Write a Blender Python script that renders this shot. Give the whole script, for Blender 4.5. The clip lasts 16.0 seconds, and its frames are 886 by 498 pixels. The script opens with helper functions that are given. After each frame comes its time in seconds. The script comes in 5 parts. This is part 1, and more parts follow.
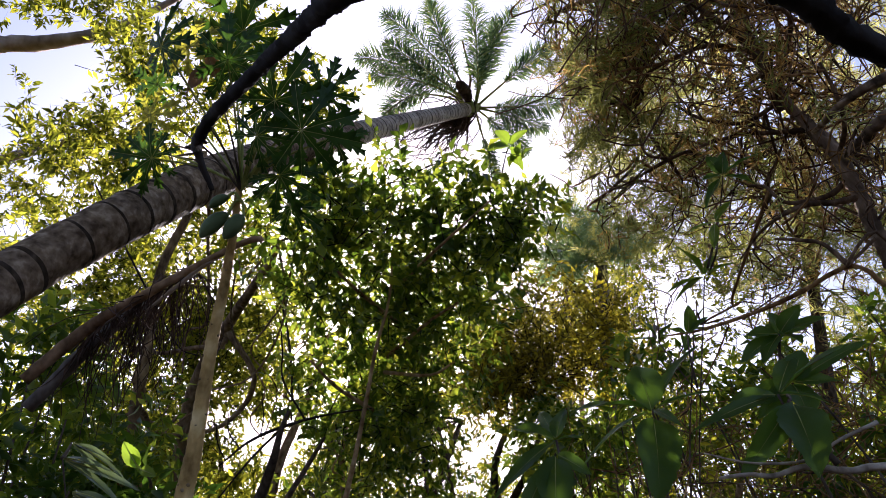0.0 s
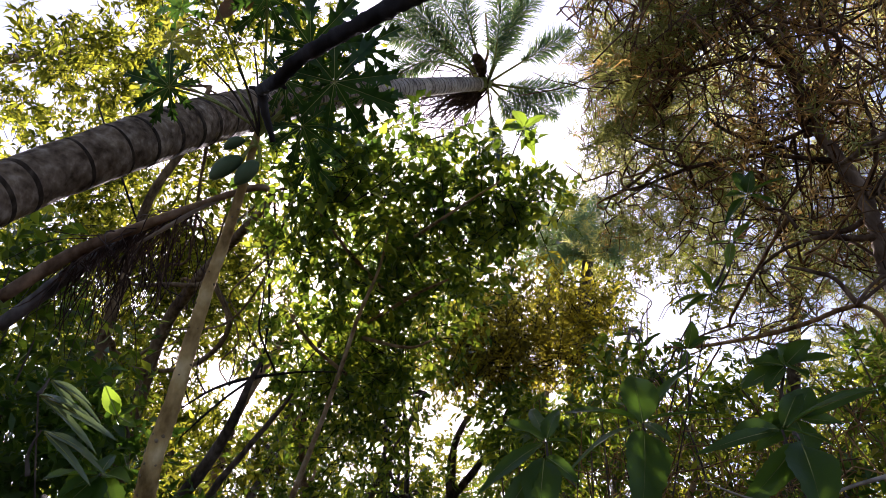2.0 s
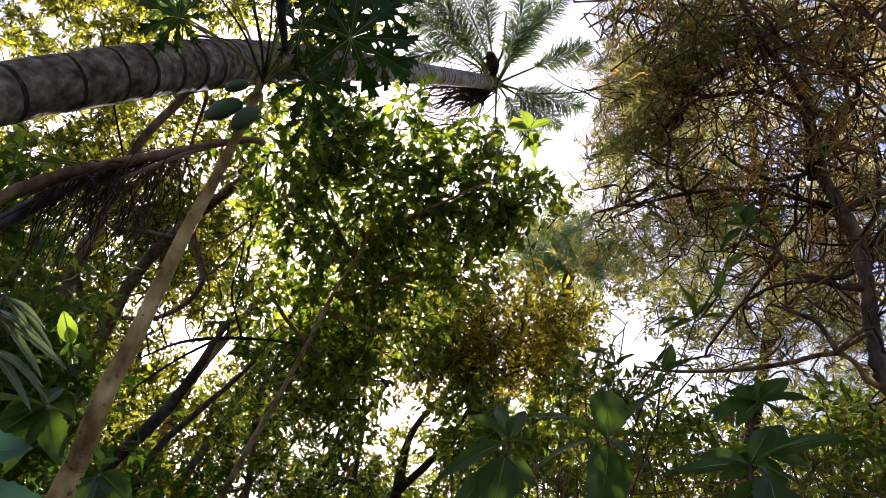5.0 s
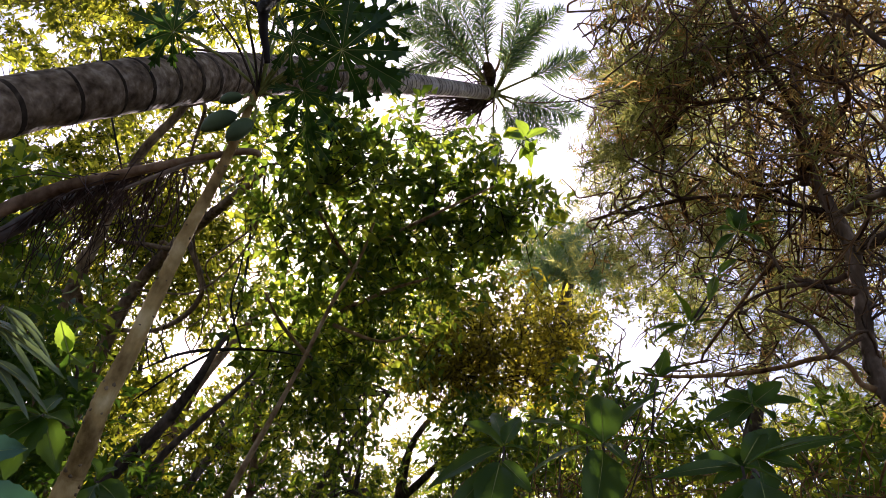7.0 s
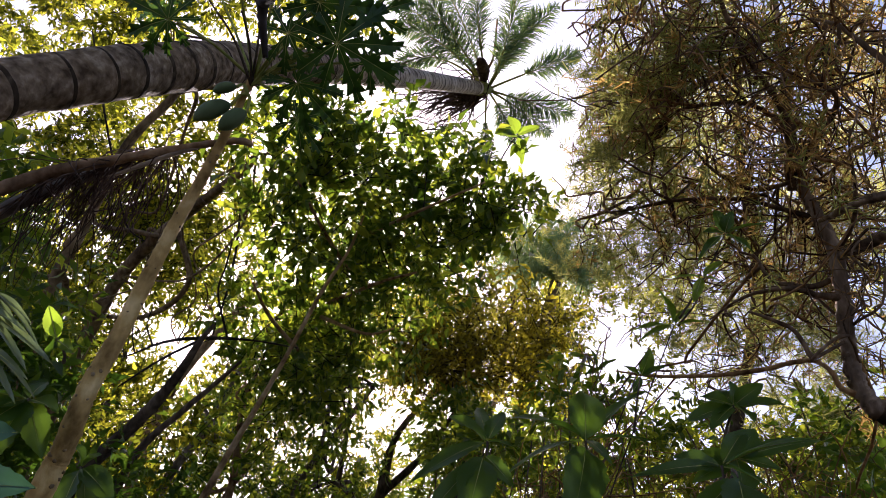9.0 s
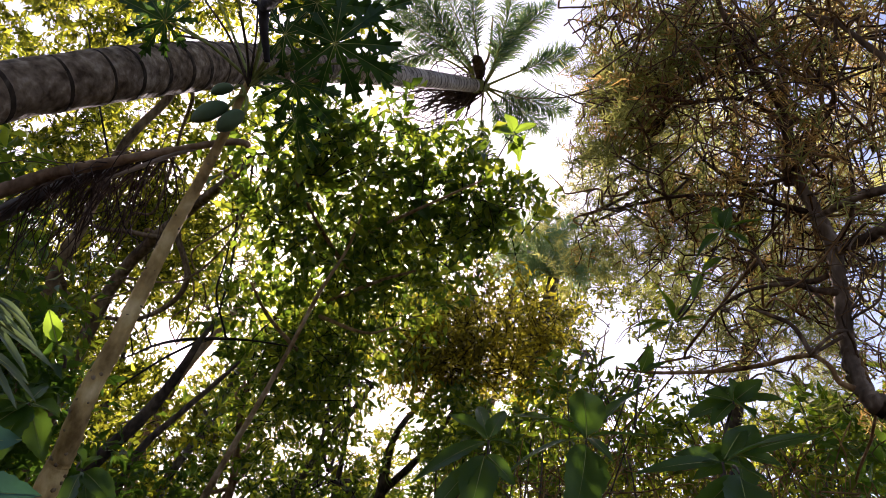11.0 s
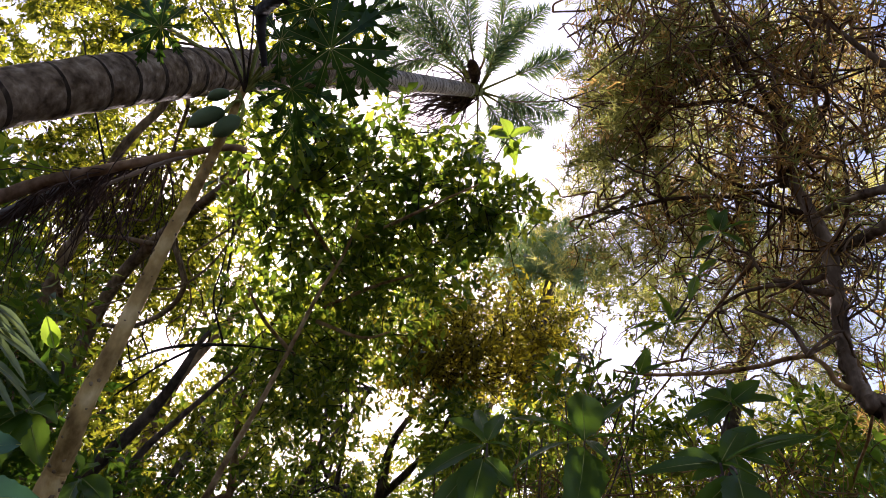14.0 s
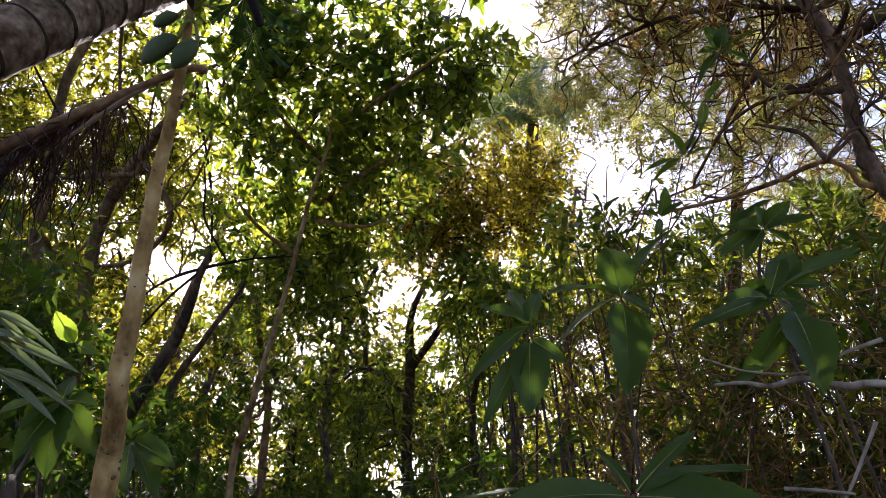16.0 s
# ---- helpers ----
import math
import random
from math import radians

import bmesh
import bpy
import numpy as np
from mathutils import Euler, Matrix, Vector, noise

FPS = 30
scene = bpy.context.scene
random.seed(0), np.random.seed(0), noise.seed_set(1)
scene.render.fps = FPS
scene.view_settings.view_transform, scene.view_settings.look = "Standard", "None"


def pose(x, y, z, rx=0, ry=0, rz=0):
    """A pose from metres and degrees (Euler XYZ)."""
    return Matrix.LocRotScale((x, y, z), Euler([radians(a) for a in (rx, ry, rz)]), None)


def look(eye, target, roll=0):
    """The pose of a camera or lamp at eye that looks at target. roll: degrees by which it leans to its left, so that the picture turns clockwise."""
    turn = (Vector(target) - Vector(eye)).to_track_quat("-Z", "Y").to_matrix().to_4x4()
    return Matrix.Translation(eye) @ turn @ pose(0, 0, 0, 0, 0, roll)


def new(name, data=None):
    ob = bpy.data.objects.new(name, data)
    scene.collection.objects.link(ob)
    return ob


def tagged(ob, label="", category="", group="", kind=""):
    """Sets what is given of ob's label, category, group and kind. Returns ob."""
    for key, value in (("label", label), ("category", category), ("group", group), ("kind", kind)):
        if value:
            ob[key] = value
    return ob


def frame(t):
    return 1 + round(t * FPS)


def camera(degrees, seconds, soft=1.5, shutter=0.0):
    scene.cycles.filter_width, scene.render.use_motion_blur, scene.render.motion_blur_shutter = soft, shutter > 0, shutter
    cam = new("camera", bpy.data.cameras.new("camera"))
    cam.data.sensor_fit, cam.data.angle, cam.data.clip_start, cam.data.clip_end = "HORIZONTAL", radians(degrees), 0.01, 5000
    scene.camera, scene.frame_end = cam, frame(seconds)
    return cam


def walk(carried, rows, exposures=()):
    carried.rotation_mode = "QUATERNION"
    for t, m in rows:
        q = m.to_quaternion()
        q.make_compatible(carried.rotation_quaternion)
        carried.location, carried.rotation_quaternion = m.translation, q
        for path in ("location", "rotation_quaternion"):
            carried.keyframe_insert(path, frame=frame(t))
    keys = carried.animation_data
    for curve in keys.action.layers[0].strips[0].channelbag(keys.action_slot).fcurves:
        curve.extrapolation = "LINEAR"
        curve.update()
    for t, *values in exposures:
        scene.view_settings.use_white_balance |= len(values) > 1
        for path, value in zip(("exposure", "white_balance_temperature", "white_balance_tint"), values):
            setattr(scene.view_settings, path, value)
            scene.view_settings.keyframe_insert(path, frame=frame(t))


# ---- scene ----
cam = camera(61.6, 16.0, soft=0.6)
PATH = [
    (0, (0.105, -0.098, 1.545), (-0.031, 1.504, 2.736), -6.0),
    (0.5, (0.063, -0.062, 1.549), (-0.006, 1.546, 2.736), -6.3),
    (1, (0.052, -0.052, 1.568), (-0.015, 1.548, 2.766), -4.2),
    (1.5, (0.04, -0.067, 1.61), (-0.032, 1.564, 2.765), -0.6),
    (2, (0.011, -0.045, 1.618), (-0.08, 1.606, 2.743), 1.6),
    (2.5, (-0.013, -0.011, 1.619), (-0.097, 1.648, 2.734), 4.1),
    (3, (-0.012, 0.03, 1.626), (-0.087, 1.691, 2.737), 5.1),
    (3.5, (-0.004, 0.022, 1.624), (-0.068, 1.689, 2.727), 7.3),
    (4, (-0.013, 0.033, 1.626), (-0.067, 1.697, 2.734), 7.9),
    (4.5, (-0.002, 0.013, 1.603), (-0.061, 1.678, 2.71), 8.8),
    (5, (-0.008, 0.027, 1.617), (-0.051, 1.682, 2.739), 9.4),
    (7.5, (0.018, 0.007, 1.593), (-0.033, 1.641, 2.746), 8.9),
    (8, (0.02, 0.006, 1.587), (-0.032, 1.632, 2.749), 9.7),
    (8.5, (0.01, 0.004, 1.597), (-0.016, 1.648, 2.736), 9.0),
    (9, (0.011, 0.0, 1.596), (-0.006, 1.646, 2.732), 9.8),
    (11.5, (0.003, -0.002, 1.6), (-0.004, 1.648, 2.729), 9.0),
    (12, (0.002, 0.002, 1.6), (-0.005, 1.654, 2.728), 9.3),
    (12.5, (0.0, 0.0, 1.6), (0.0, 1.648, 2.733), 9.0),
    (13, (0.0, -0.001, 1.597), (-0.004, 1.645, 2.733), 8.7),
    (13.5, (0.003, -0.006, 1.596), (0.001, 1.634, 2.74), 8.4),
    (14, (0.004, -0.004, 1.595), (0.003, 1.638, 2.738), 8.5),
    (14.5, (-0.002, 0.008, 1.602), (-0.017, 1.658, 2.732), 9.2),
    (15, (-0.017, 0.024, 1.613), (-0.026, 1.688, 2.723), 8.1),
    (15.5, (-0.058, 0.037, 1.695), (-0.019, 1.818, 2.604), -0.3),
    (16, (-0.074, 0.053, 1.725), (-0.014, 1.88, 2.536), -4.3),
]
walk(cam, [(t, look(eye, target, roll)) for t, eye, target, roll in PATH], [(0.0, 1.33, 5780, 28), (3.0, 1.48, 5900, 30), (7.5, 1.49, 6120, 30), (14.8, 1.56, 6150, 31), (15.5, 1.76, 6050, 32), (16.0, 1.8, 6050, 32)])

# ---- sky and sun ----
SUN = Vector((-0.171, 0.825, 0.539)).normalized()
world = bpy.data.worlds.new("world")
scene.world = world
world.use_nodes = True
wn = world.node_tree.nodes
sky = wn.new("ShaderNodeTexSky")
sky.sky_type, sky.sun_disc = "NISHITA", False
sky.sun_elevation, sky.sun_rotation = math.asin(SUN.z), math.atan2(SUN.x, SUN.y)
sky.air_density, sky.dust_density = 1.0, 2.0
world.node_tree.links.new(sky.outputs[0], wn["Background"].inputs[0])
wn["Background"].inputs[1].default_value = 0.084
sun = new("sun", bpy.data.lights.new("sun", "SUN"))
sun.data.energy, sun.data.angle, sun.data.color = 5.0, radians(0.5), (1.0, 0.93, 0.8)
sun.matrix_world = look(SUN * 60, (0, 0, 0))


# ---- materials ----
def mat(name):
    m = bpy.data.materials.new(name)
    m.use_nodes = True
    return m, m.node_tree.nodes, m.node_tree.links, m.node_tree.nodes["Principled BSDF"]


def ramp(n, stops):
    r = n.new("ShaderNodeValToRGB")
    while len(r.color_ramp.elements) < len(stops):
        r.color_ramp.elements.new(0.5)
    for e, (p, c) in zip(r.color_ramp.elements, stops):
        e.position, e.color = p, (*c, 1)
    return r


def noise_at(n, l, scale, detail=6, stretch=(1, 1, 1)):
    co = n.new("ShaderNodeTexCoord")
    mp = n.new("ShaderNodeMapping")
    mp.inputs["Scale"].default_value = stretch
    tx = n.new("ShaderNodeTexNoise")
    tx.inputs["Scale"].default_value, tx.inputs["Detail"].default_value = scale, detail
    l.new(co.outputs["Object"], mp.inputs[0])
    l.new(mp.outputs[0], tx.inputs["Vector"])
    return tx


def bark(name, dark, mid, light, scale=30, stretch=(1, 1, 0.35), bump=0.6, patch=5):
    m, n, l, b = mat(name)
    a, c = noise_at(n, l, scale, 8, stretch), noise_at(n, l, patch, 3)
    mix = n.new("ShaderNodeMix")
    mix.data_type = "FLOAT"
    mix.inputs[0].default_value = 0.45
    l.new(a.outputs[0], mix.inputs[2])
    l.new(c.outputs[0], mix.inputs[3])
    r = ramp(n, [(0.36, dark), (0.52, mid), (0.68, light)])
    l.new(mix.outputs[0], r.inputs[0])
    l.new(r.outputs[0], b.inputs["Base Color"])
    bp = n.new("ShaderNodeBump")
    bp.inputs["Strength"].default_value, bp.inputs["Distance"].default_value = bump, 0.01
    l.new(a.outputs[0], bp.inputs["Height"])
    l.new(bp.outputs[0], b.inputs["Normal"])
    b.inputs["Roughness"].default_value, b.inputs["Specular IOR Level"].default_value = 0.9, 0.12
    return m


def leafy(name, colours, glow, through_share=0.5, rough=0.36, patch=1.2, single=0.75, shine=0.4):
    """A leaf surface: colour varies leaf by leaf and over patches; light shines through."""
    m, n, l, b = mat(name)
    g = n.new("ShaderNodeNewGeometry")
    a = noise_at(n, l, patch, 2)
    mx = n.new("ShaderNodeMath")
    mx.operation = "MULTIPLY_ADD"
    mx.inputs[1].default_value = single
    sc = n.new("ShaderNodeMath")
    sc.operation = "MULTIPLY"
    sc.inputs[1].default_value = 1.0 - single
    l.new(a.outputs[0], sc.inputs[0])
    l.new(g.outputs["Random Per Island"], mx.inputs[0])
    l.new(sc.outputs[0], mx.inputs[2])
    r = ramp(n, [(i / (len(colours) - 1), c) for i, c in enumerate(colours)])
    r2 = ramp(n, [(i / (len(glow) - 1), c) for i, c in enumerate(glow)])
    l.new(mx.outputs[0], r.inputs[0])
    l.new(mx.outputs[0], r2.inputs[0])
    l.new(r.outputs[0], b.inputs["Base Color"])
    b.inputs["Roughness"].default_value, b.inputs["Specular IOR Level"].default_value = rough, shine
    fine = noise_at(n, l, 60, 3)
    bp = n.new("ShaderNodeBump")
    bp.inputs["Strength"].default_value, bp.inputs["Distance"].default_value = 0.25, 0.004
    l.new(fine.outputs[0], bp.inputs["Height"])
    l.new(bp.outputs[0], b.inputs["Normal"])
    t = n.new("ShaderNodeBsdfTranslucent")
    l.new(r2.outputs[0], t.inputs[0])
    s = n.new("ShaderNodeMixShader")
    s.inputs[0].default_value = through_share
    l.new(b.outputs[0], s.inputs[1])
    l.new(t.outputs[0], s.inputs[2])
    l.new(s.outputs[0], n["Material Output"].inputs[0])
    return m


PALM_BARK = bark("palm_bark", (0.07, 0.045, 0.026), (0.22, 0.155, 0.1), (0.46, 0.365, 0.265), 44, (1, 1, 1), 0.9, 20)
SCAR_BARK = bark("papaya_scar", (0.1, 0.065, 0.035), (0.22, 0.15, 0.08), (0.36, 0.26, 0.15), 60)
PALE_PALM = bark("pale_palm_bark", (0.14, 0.11, 0.085), (0.42, 0.36, 0.3), (0.66, 0.6, 0.53), 40, (1, 1, 1), 0.7, 6)
RING_BARK = bark("palm_ring_scar", (0.018, 0.012, 0.008), (0.05, 0.034, 0.022), (0.13, 0.095, 0.065), 50)
PAPAYA_BARK = bark("papaya_bark", (0.19, 0.112, 0.036), (0.52, 0.34, 0.125), (0.8, 0.6, 0.29), 30, (1, 1, 0.6), 0.8, 9)
BROWN_BARK = bark("brown_bark", (0.035, 0.026, 0.02), (0.1, 0.075, 0.055), (0.2, 0.155, 0.12))
DARK_BARK = bark("dark_bark", (0.012, 0.01, 0.009), (0.03, 0.025, 0.022), (0.07, 0.058, 0.05))
GREY_BARK = bark("grey_bark", (0.06, 0.05, 0.042), (0.16, 0.135, 0.115), (0.3, 0.26, 0.225))
PALE_BARK = bark("pale_peeling_bark", (0.16, 0.11, 0.075), (0.36, 0.27, 0.2), (0.55, 0.45, 0.36), 6, (1, 1, 0.3), 0.5, 2)
STEM_BARK = bark("brown_stem_bark", (0.07, 0.045, 0.025), (0.2, 0.135, 0.075), (0.38, 0.27, 0.16))
TAN_BARK = bark("tan_stem_bark", (0.14, 0.085, 0.04), (0.36, 0.24, 0.12), (0.56, 0.42, 0.25), 30, (1, 1, 0.5), 0.7, 7)
DEADWOOD = bark("pale_dead_wood", (0.16, 0.12, 0.085), (0.4, 0.33, 0.26), (0.62, 0.54, 0.44), 40, (1, 1, 0.4), 0.6, 8)
RED_BARK = bark("reddish_twig_bark", (0.07, 0.033, 0.013), (0.26, 0.14, 0.055), (0.56, 0.35, 0.15))
TWIG_BARK = bark("dark_twig_bark", (0.04, 0.024, 0.014), (0.13, 0.08, 0.045), (0.28, 0.185, 0.11))
FLAKY_BARK = bark("flaking_bark", (0.045, 0.03, 0.02), (0.19, 0.13, 0.085), (0.46, 0.34, 0.235), 26, (1, 1, 0.25), 1.0, 8)
FROND_BARK = bark("dead_frond_stalk", (0.09, 0.052, 0.028), (0.3, 0.19, 0.11), (0.52, 0.37, 0.23), 24, (1, 1, 0.6), 0.6, 4)
DRYBRUSH = bark("dry_leaflet", (0.035, 0.022, 0.018), (0.09, 0.06, 0.048), (0.2, 0.14, 0.11), 30)
BROAD = leafy("broad_leaf", [(0.018, 0.042, 0.008), (0.042, 0.085, 0.014), (0.1, 0.16, 0.024)], [(0.06, 0.13, 0.01), (0.22, 0.32, 0.016), (0.8, 0.82, 0.05)], 0.5, 0.3)
CANOPY = leafy("canopy_leaf", [(0.014, 0.025, 0.006), (0.042, 0.06, 0.01), (0.095, 0.105, 0.015)], [(0.07, 0.09, 0.008), (0.27, 0.29, 0.016), (0.9, 0.82, 0.05)], 0.56, 0.5, 1.2, 0.75, 0.18)
GOLD = leafy("golden_leaf", [(0.055, 0.047, 0.008), (0.1, 0.084, 0.01), (0.175, 0.145, 0.015)], [(0.16, 0.13, 0.01), (0.4, 0.33, 0.016), (1.0, 0.88, 0.05)], 0.6)
PALMGREEN = leafy("palm_leaflet", [(0.02, 0.048, 0.022), (0.04, 0.08, 0.032), (0.08, 0.12, 0.04)], [(0.08, 0.16, 0.06), (0.18, 0.3, 0.1), (0.5, 0.55, 0.14)], 0.4)
# paler copy of the palm leaflet; distance haze is put into its colour
FARPALM = leafy("haze_tinted_leaflet", [(0.05, 0.1, 0.045), (0.08, 0.14, 0.06), (0.12, 0.18, 0.08)], [(0.2, 0.34, 0.12), (0.36, 0.5, 0.18), (0.6, 0.7, 0.3)], 0.5)
NEEDLE = leafy("needle", [(0.014, 0.028, 0.012), (0.05, 0.062, 0.02), (0.19, 0.17, 0.045)], [(0.06, 0.09, 0.03), (0.42, 0.42, 0.09), (1.0, 0.93, 0.26)], 0.58, 0.5, 3, 0.35, 0.2)
# brighter copy of the needle, with sunlight put into its colour
SUNNEEDLE = leafy("sun_tinted_needle", [(0.03, 0.045, 0.014), (0.08, 0.08, 0.022), (0.15, 0.12, 0.03)], [(0.3, 0.34, 0.07), (0.75, 0.7, 0.16), (0.95, 0.88, 0.3)], 0.62, 0.5, 2.5, 0.45)
DRYNEEDLE = leafy("dry_needle", [(0.045, 0.022, 0.008), (0.22, 0.12, 0.04), (0.5, 0.32, 0.12)], [(0.16, 0.075, 0.02), (0.62, 0.36, 0.09), (1.0, 0.74, 0.24)], 0.58, 0.7, 3, 0.45, 0.15)
PAPAYALEAF = leafy("papaya_leaf", [(0.014, 0.042, 0.008), (0.026, 0.075, 0.012), (0.04, 0.1, 0.016)], [(0.035, 0.09, 0.008), (0.06, 0.13, 0.01), (0.1, 0.2, 0.012)], 0.4, 0.4, 1.2, 0.75, 0.3)
# papaya leaf in the light: the sun's yellow is put into the colour
SUNYELLOWLEAF = leafy("sun_yellow_leaf", [(0.2, 0.2, 0.02), (0.28, 0.26, 0.03)], [(0.5, 0.48, 0.03), (0.6, 0.55, 0.05)], 0.55)
SHRUB = leafy("shrub_leaf", [(0.02, 0.044, 0.008), (0.036, 0.07, 0.012), (0.06, 0.1, 0.016)], [(0.06, 0.15, 0.012), (0.14, 0.27, 0.018), (0.3, 0.45, 0.03)], 0.4, 0.4, 3, 0.6, 0.25)
DEADLEAF = leafy("dead_leaf", [(0.09, 0.045, 0.02), (0.16, 0.085, 0.035)], [(0.25, 0.11, 0.03), (0.36, 0.18, 0.05)], 0.4, 0.7, 8)
# the pale streaks of sunlight are put into this leaf's colour
NARROWLEAF = leafy("narrow_leaf", [(0.06, 0.085, 0.035), (0.13, 0.16, 0.08), (0.24, 0.26, 0.15)], [(0.1, 0.15, 0.04), (0.18, 0.25, 0.08), (0.35, 0.42, 0.16)], 0.3, 0.2, 6)
MATT = leafy("matt_blue_green_leaf", [(0.04, 0.1, 0.06), (0.06, 0.13, 0.08)], [(0.05, 0.15, 0.06), (0.07, 0.18, 0.07)], 0.2, 0.6, 4)
PETIOLE = bark("petiole", (0.16, 0.18, 0.045), (0.3, 0.32, 0.085), (0.44, 0.44, 0.16), 50)
LITTER = bark("leaf_litter", (0.018, 0.012, 0.007), (0.05, 0.032, 0.018), (0.11, 0.072, 0.04), 9, (1, 1, 1), 1.0, 1.2)
FRUIT = bark("papaya_fruit", (0.06, 0.09, 0.038), (0.105, 0.145, 0.066), (0.16, 0.205, 0.105), 14, (1, 1, 0.3), 0.1, 6)
FRUIT.node_tree.nodes["Principled BSDF"].inputs["Roughness"].default_value = 0.5


# ---- mesh helpers ----
def mesh_of(name, verts, faces, material, parent=None, label="", smooth=True):
    me = bpy.data.meshes.new(name)
    me.from_pydata([tuple(v) for v in verts], [], [tuple(f) for f in faces])
    me.materials.append(material)
    if smooth:
        me.polygons.foreach_set("use_smooth", [True] * len(me.polygons))
    ob = new(name, me)
    if parent:
        ob.parent = parent
    if label:
        ob["label"] = label
    return ob


def quick_mesh(name, verts, quads, material, parent=None, label=""):
    """Many small quads from arrays."""
    verts, quads = np.asarray(verts, np.float32).reshape(-1, 3), np.asarray(quads, np.int32).reshape(-1, 4)
    me = bpy.data.meshes.new(name)
    me.vertices.add(len(verts))
    me.vertices.foreach_set("co", verts.ravel())
    me.loops.add(quads.size)
    me.loops.foreach_set("vertex_index", quads.ravel())
    me.polygons.add(len(quads))
    me.polygons.foreach_set("loop_start", np.arange(0, quads.size, 4, dtype=np.int32))
    me.update(calc_edges=True)
    me.materials.append(material)
    ob = new(name, me)
    if parent:
        ob.parent = parent
    if label:
        ob["label"] = label
    return ob


def empty(name, label, category, group=""):
    return tagged(new(name), label, category, group)


def spline(points, steps=6):
    """Catmull-Rom through the points, each (x, y, z, radius)."""
    p = np.array(points, float)
    p = np.vstack([2 * p[0] - p[1], p, 2 * p[-1] - p[-2]])
    out = []
    for i in range(1, len(p) - 2):
        for s in np.linspace(0, 1, steps, endpoint=False):
            a, b, c, d = p[i - 1], p[i], p[i + 1], p[i + 2]
            out.append(0.5 * (2 * b + (c - a) * s + (2 * a - 5 * b + 4 * c - d) * s**2 + (3 * b - a - 3 * c + d) * s**3))
    out.append(p[-2])
    out = np.array(out)
    out[:, 3] = np.maximum(out[:, 3], 0.0006)
    return out


def tube_arrays(path, sides=8, rough=0.0, rng=None, start=0):
    pts, rad = path[:, :3], path[:, 3]
    tan = np.gradient(pts, axis=0)
    tan /= np.linalg.norm(tan, axis=1)[:, None] + 1e-9
    ref = np.array([0.31, 0.17, 0.93]) if abs(tan[0] @ [0.31, 0.17, 0.93]) < 0.9 else np.array([0.9, 0.1, 0.2])
    u = np.cross(tan, ref)
    u /= np.linalg.norm(u, axis=1)[:, None] + 1e-9
    v = np.cross(tan, u)
    ang = np.arange(sides) * 2 * np.pi / sides
    r = rad[:, None] * np.ones(sides)
    if rough and rng is not None:
        r = r * (1 + rough * rng.standard_normal(r.shape))
    ring = pts[:, None] + r[..., None] * (np.cos(ang)[None, :, None] * u[:, None] + np.sin(ang)[None, :, None] * v[:, None])
    n = len(pts)
    i, j = np.meshgrid(np.arange(n - 1), np.arange(sides), indexing="ij")
    k = (j + 1) % sides
    quads = np.stack([i * sides + j, i * sides + k, (i + 1) * sides + k, (i + 1) * sides + j], -1).reshape(-1, 4) + start
    return ring.reshape(-1, 3), quads


def tube(name, points, material, parent=None, label="", sides=10, steps=6, rough=0.03, seed=1):
    path = spline(points, steps)
    v, q = tube_arrays(path, sides, rough, np.random.default_rng(seed))
    faces = [tuple(int(k) for k in f) for f in q] + [tuple(range(sides))[::-1], tuple(range(len(v) - sides, len(v)))]
    return mesh_of(name, v, faces, material, parent, label)


def tubes(name, paths, material, parent=None, label="", sides=4, steps=4):
    vs, qs, k = [], [], 0
    for p in paths:
        v, q = tube_arrays(spline(p, steps), sides, start=k)
        vs.append(v)
        qs.append(q)
        k += len(v)
    ob = quick_mesh(name, np.vstack(vs), np.vstack(qs), material, parent, label)
    ob.data.polygons.foreach_set("use_smooth", [True] * len(ob.data.polygons))
    return ob


def unit(a):
    return a / (np.linalg.norm(a, axis=-1, keepdims=True) + 1e-9)


def crook(rng, a, b, r0, r1, bend=0.12, joints=5):
    """A crooked branch from a to b with sharp little bends."""
    d = np.linalg.norm(b - a)
    f = np.linspace(0, 1, joints)
    drift = np.cumsum(rng.standard_normal((joints, 3)), 0)
    drift -= f[:, None] * drift[-1]
    drift[0] = 0
    p = a + (b - a) * f[:, None] + drift * bend * d * 0.5 + rng.standard_normal((joints, 3)) * 0.25 * bend * d * np.sin(np.pi * f)[:, None]
    return [(*q, r0 + (r1 - r0) * g) for q, g in zip(p, f)]


def leaf_arrays(base, way, normal, length, width, fold=0.25, droop=0.15):
    """Folded, drooping leaves: two quads each. All arrays of n rows."""
    side = unit(np.cross(way, normal))
    normal = unit(np.cross(side, way))
    L, Wd = length[:, None], width[:, None]
    mid = base + way * L * 0.5
    tip = base + way * L - normal * L * droop
    l = base + way * L * 0.42 + side * Wd * 0.5 + normal * Wd * fold
    r = base + way * L * 0.42 - side * Wd * 0.5 + normal * Wd * fold
    n = len(base)
    v = np.stack([base, r, tip, mid, l], 1).reshape(-1, 3)
    k = np.arange(n)[:, None] * 5
    q = np.stack([k + [0, 1, 2, 3], k + [0, 3, 2, 4]], 1).reshape(-1, 4)
    return v, q


def blob_points(rng, blobs, n, hollow=0.42):
    """n points in ellipsoids, each (x, y, z, rx, ry, rz), by volume and unevenly."""
    b = np.array(blobs, float)
    w = (b[:, 3] * b[:, 4] * b[:, 5]) ** 0.8
    pick = rng.choice(len(b), n, p=w / w.sum())
    d = unit(rng.standard_normal((n, 3)))
    r = rng.random(n) ** hollow
    return b[pick, :3] + d * r[:, None] * b[pick, 3:] , b[pick, :3]


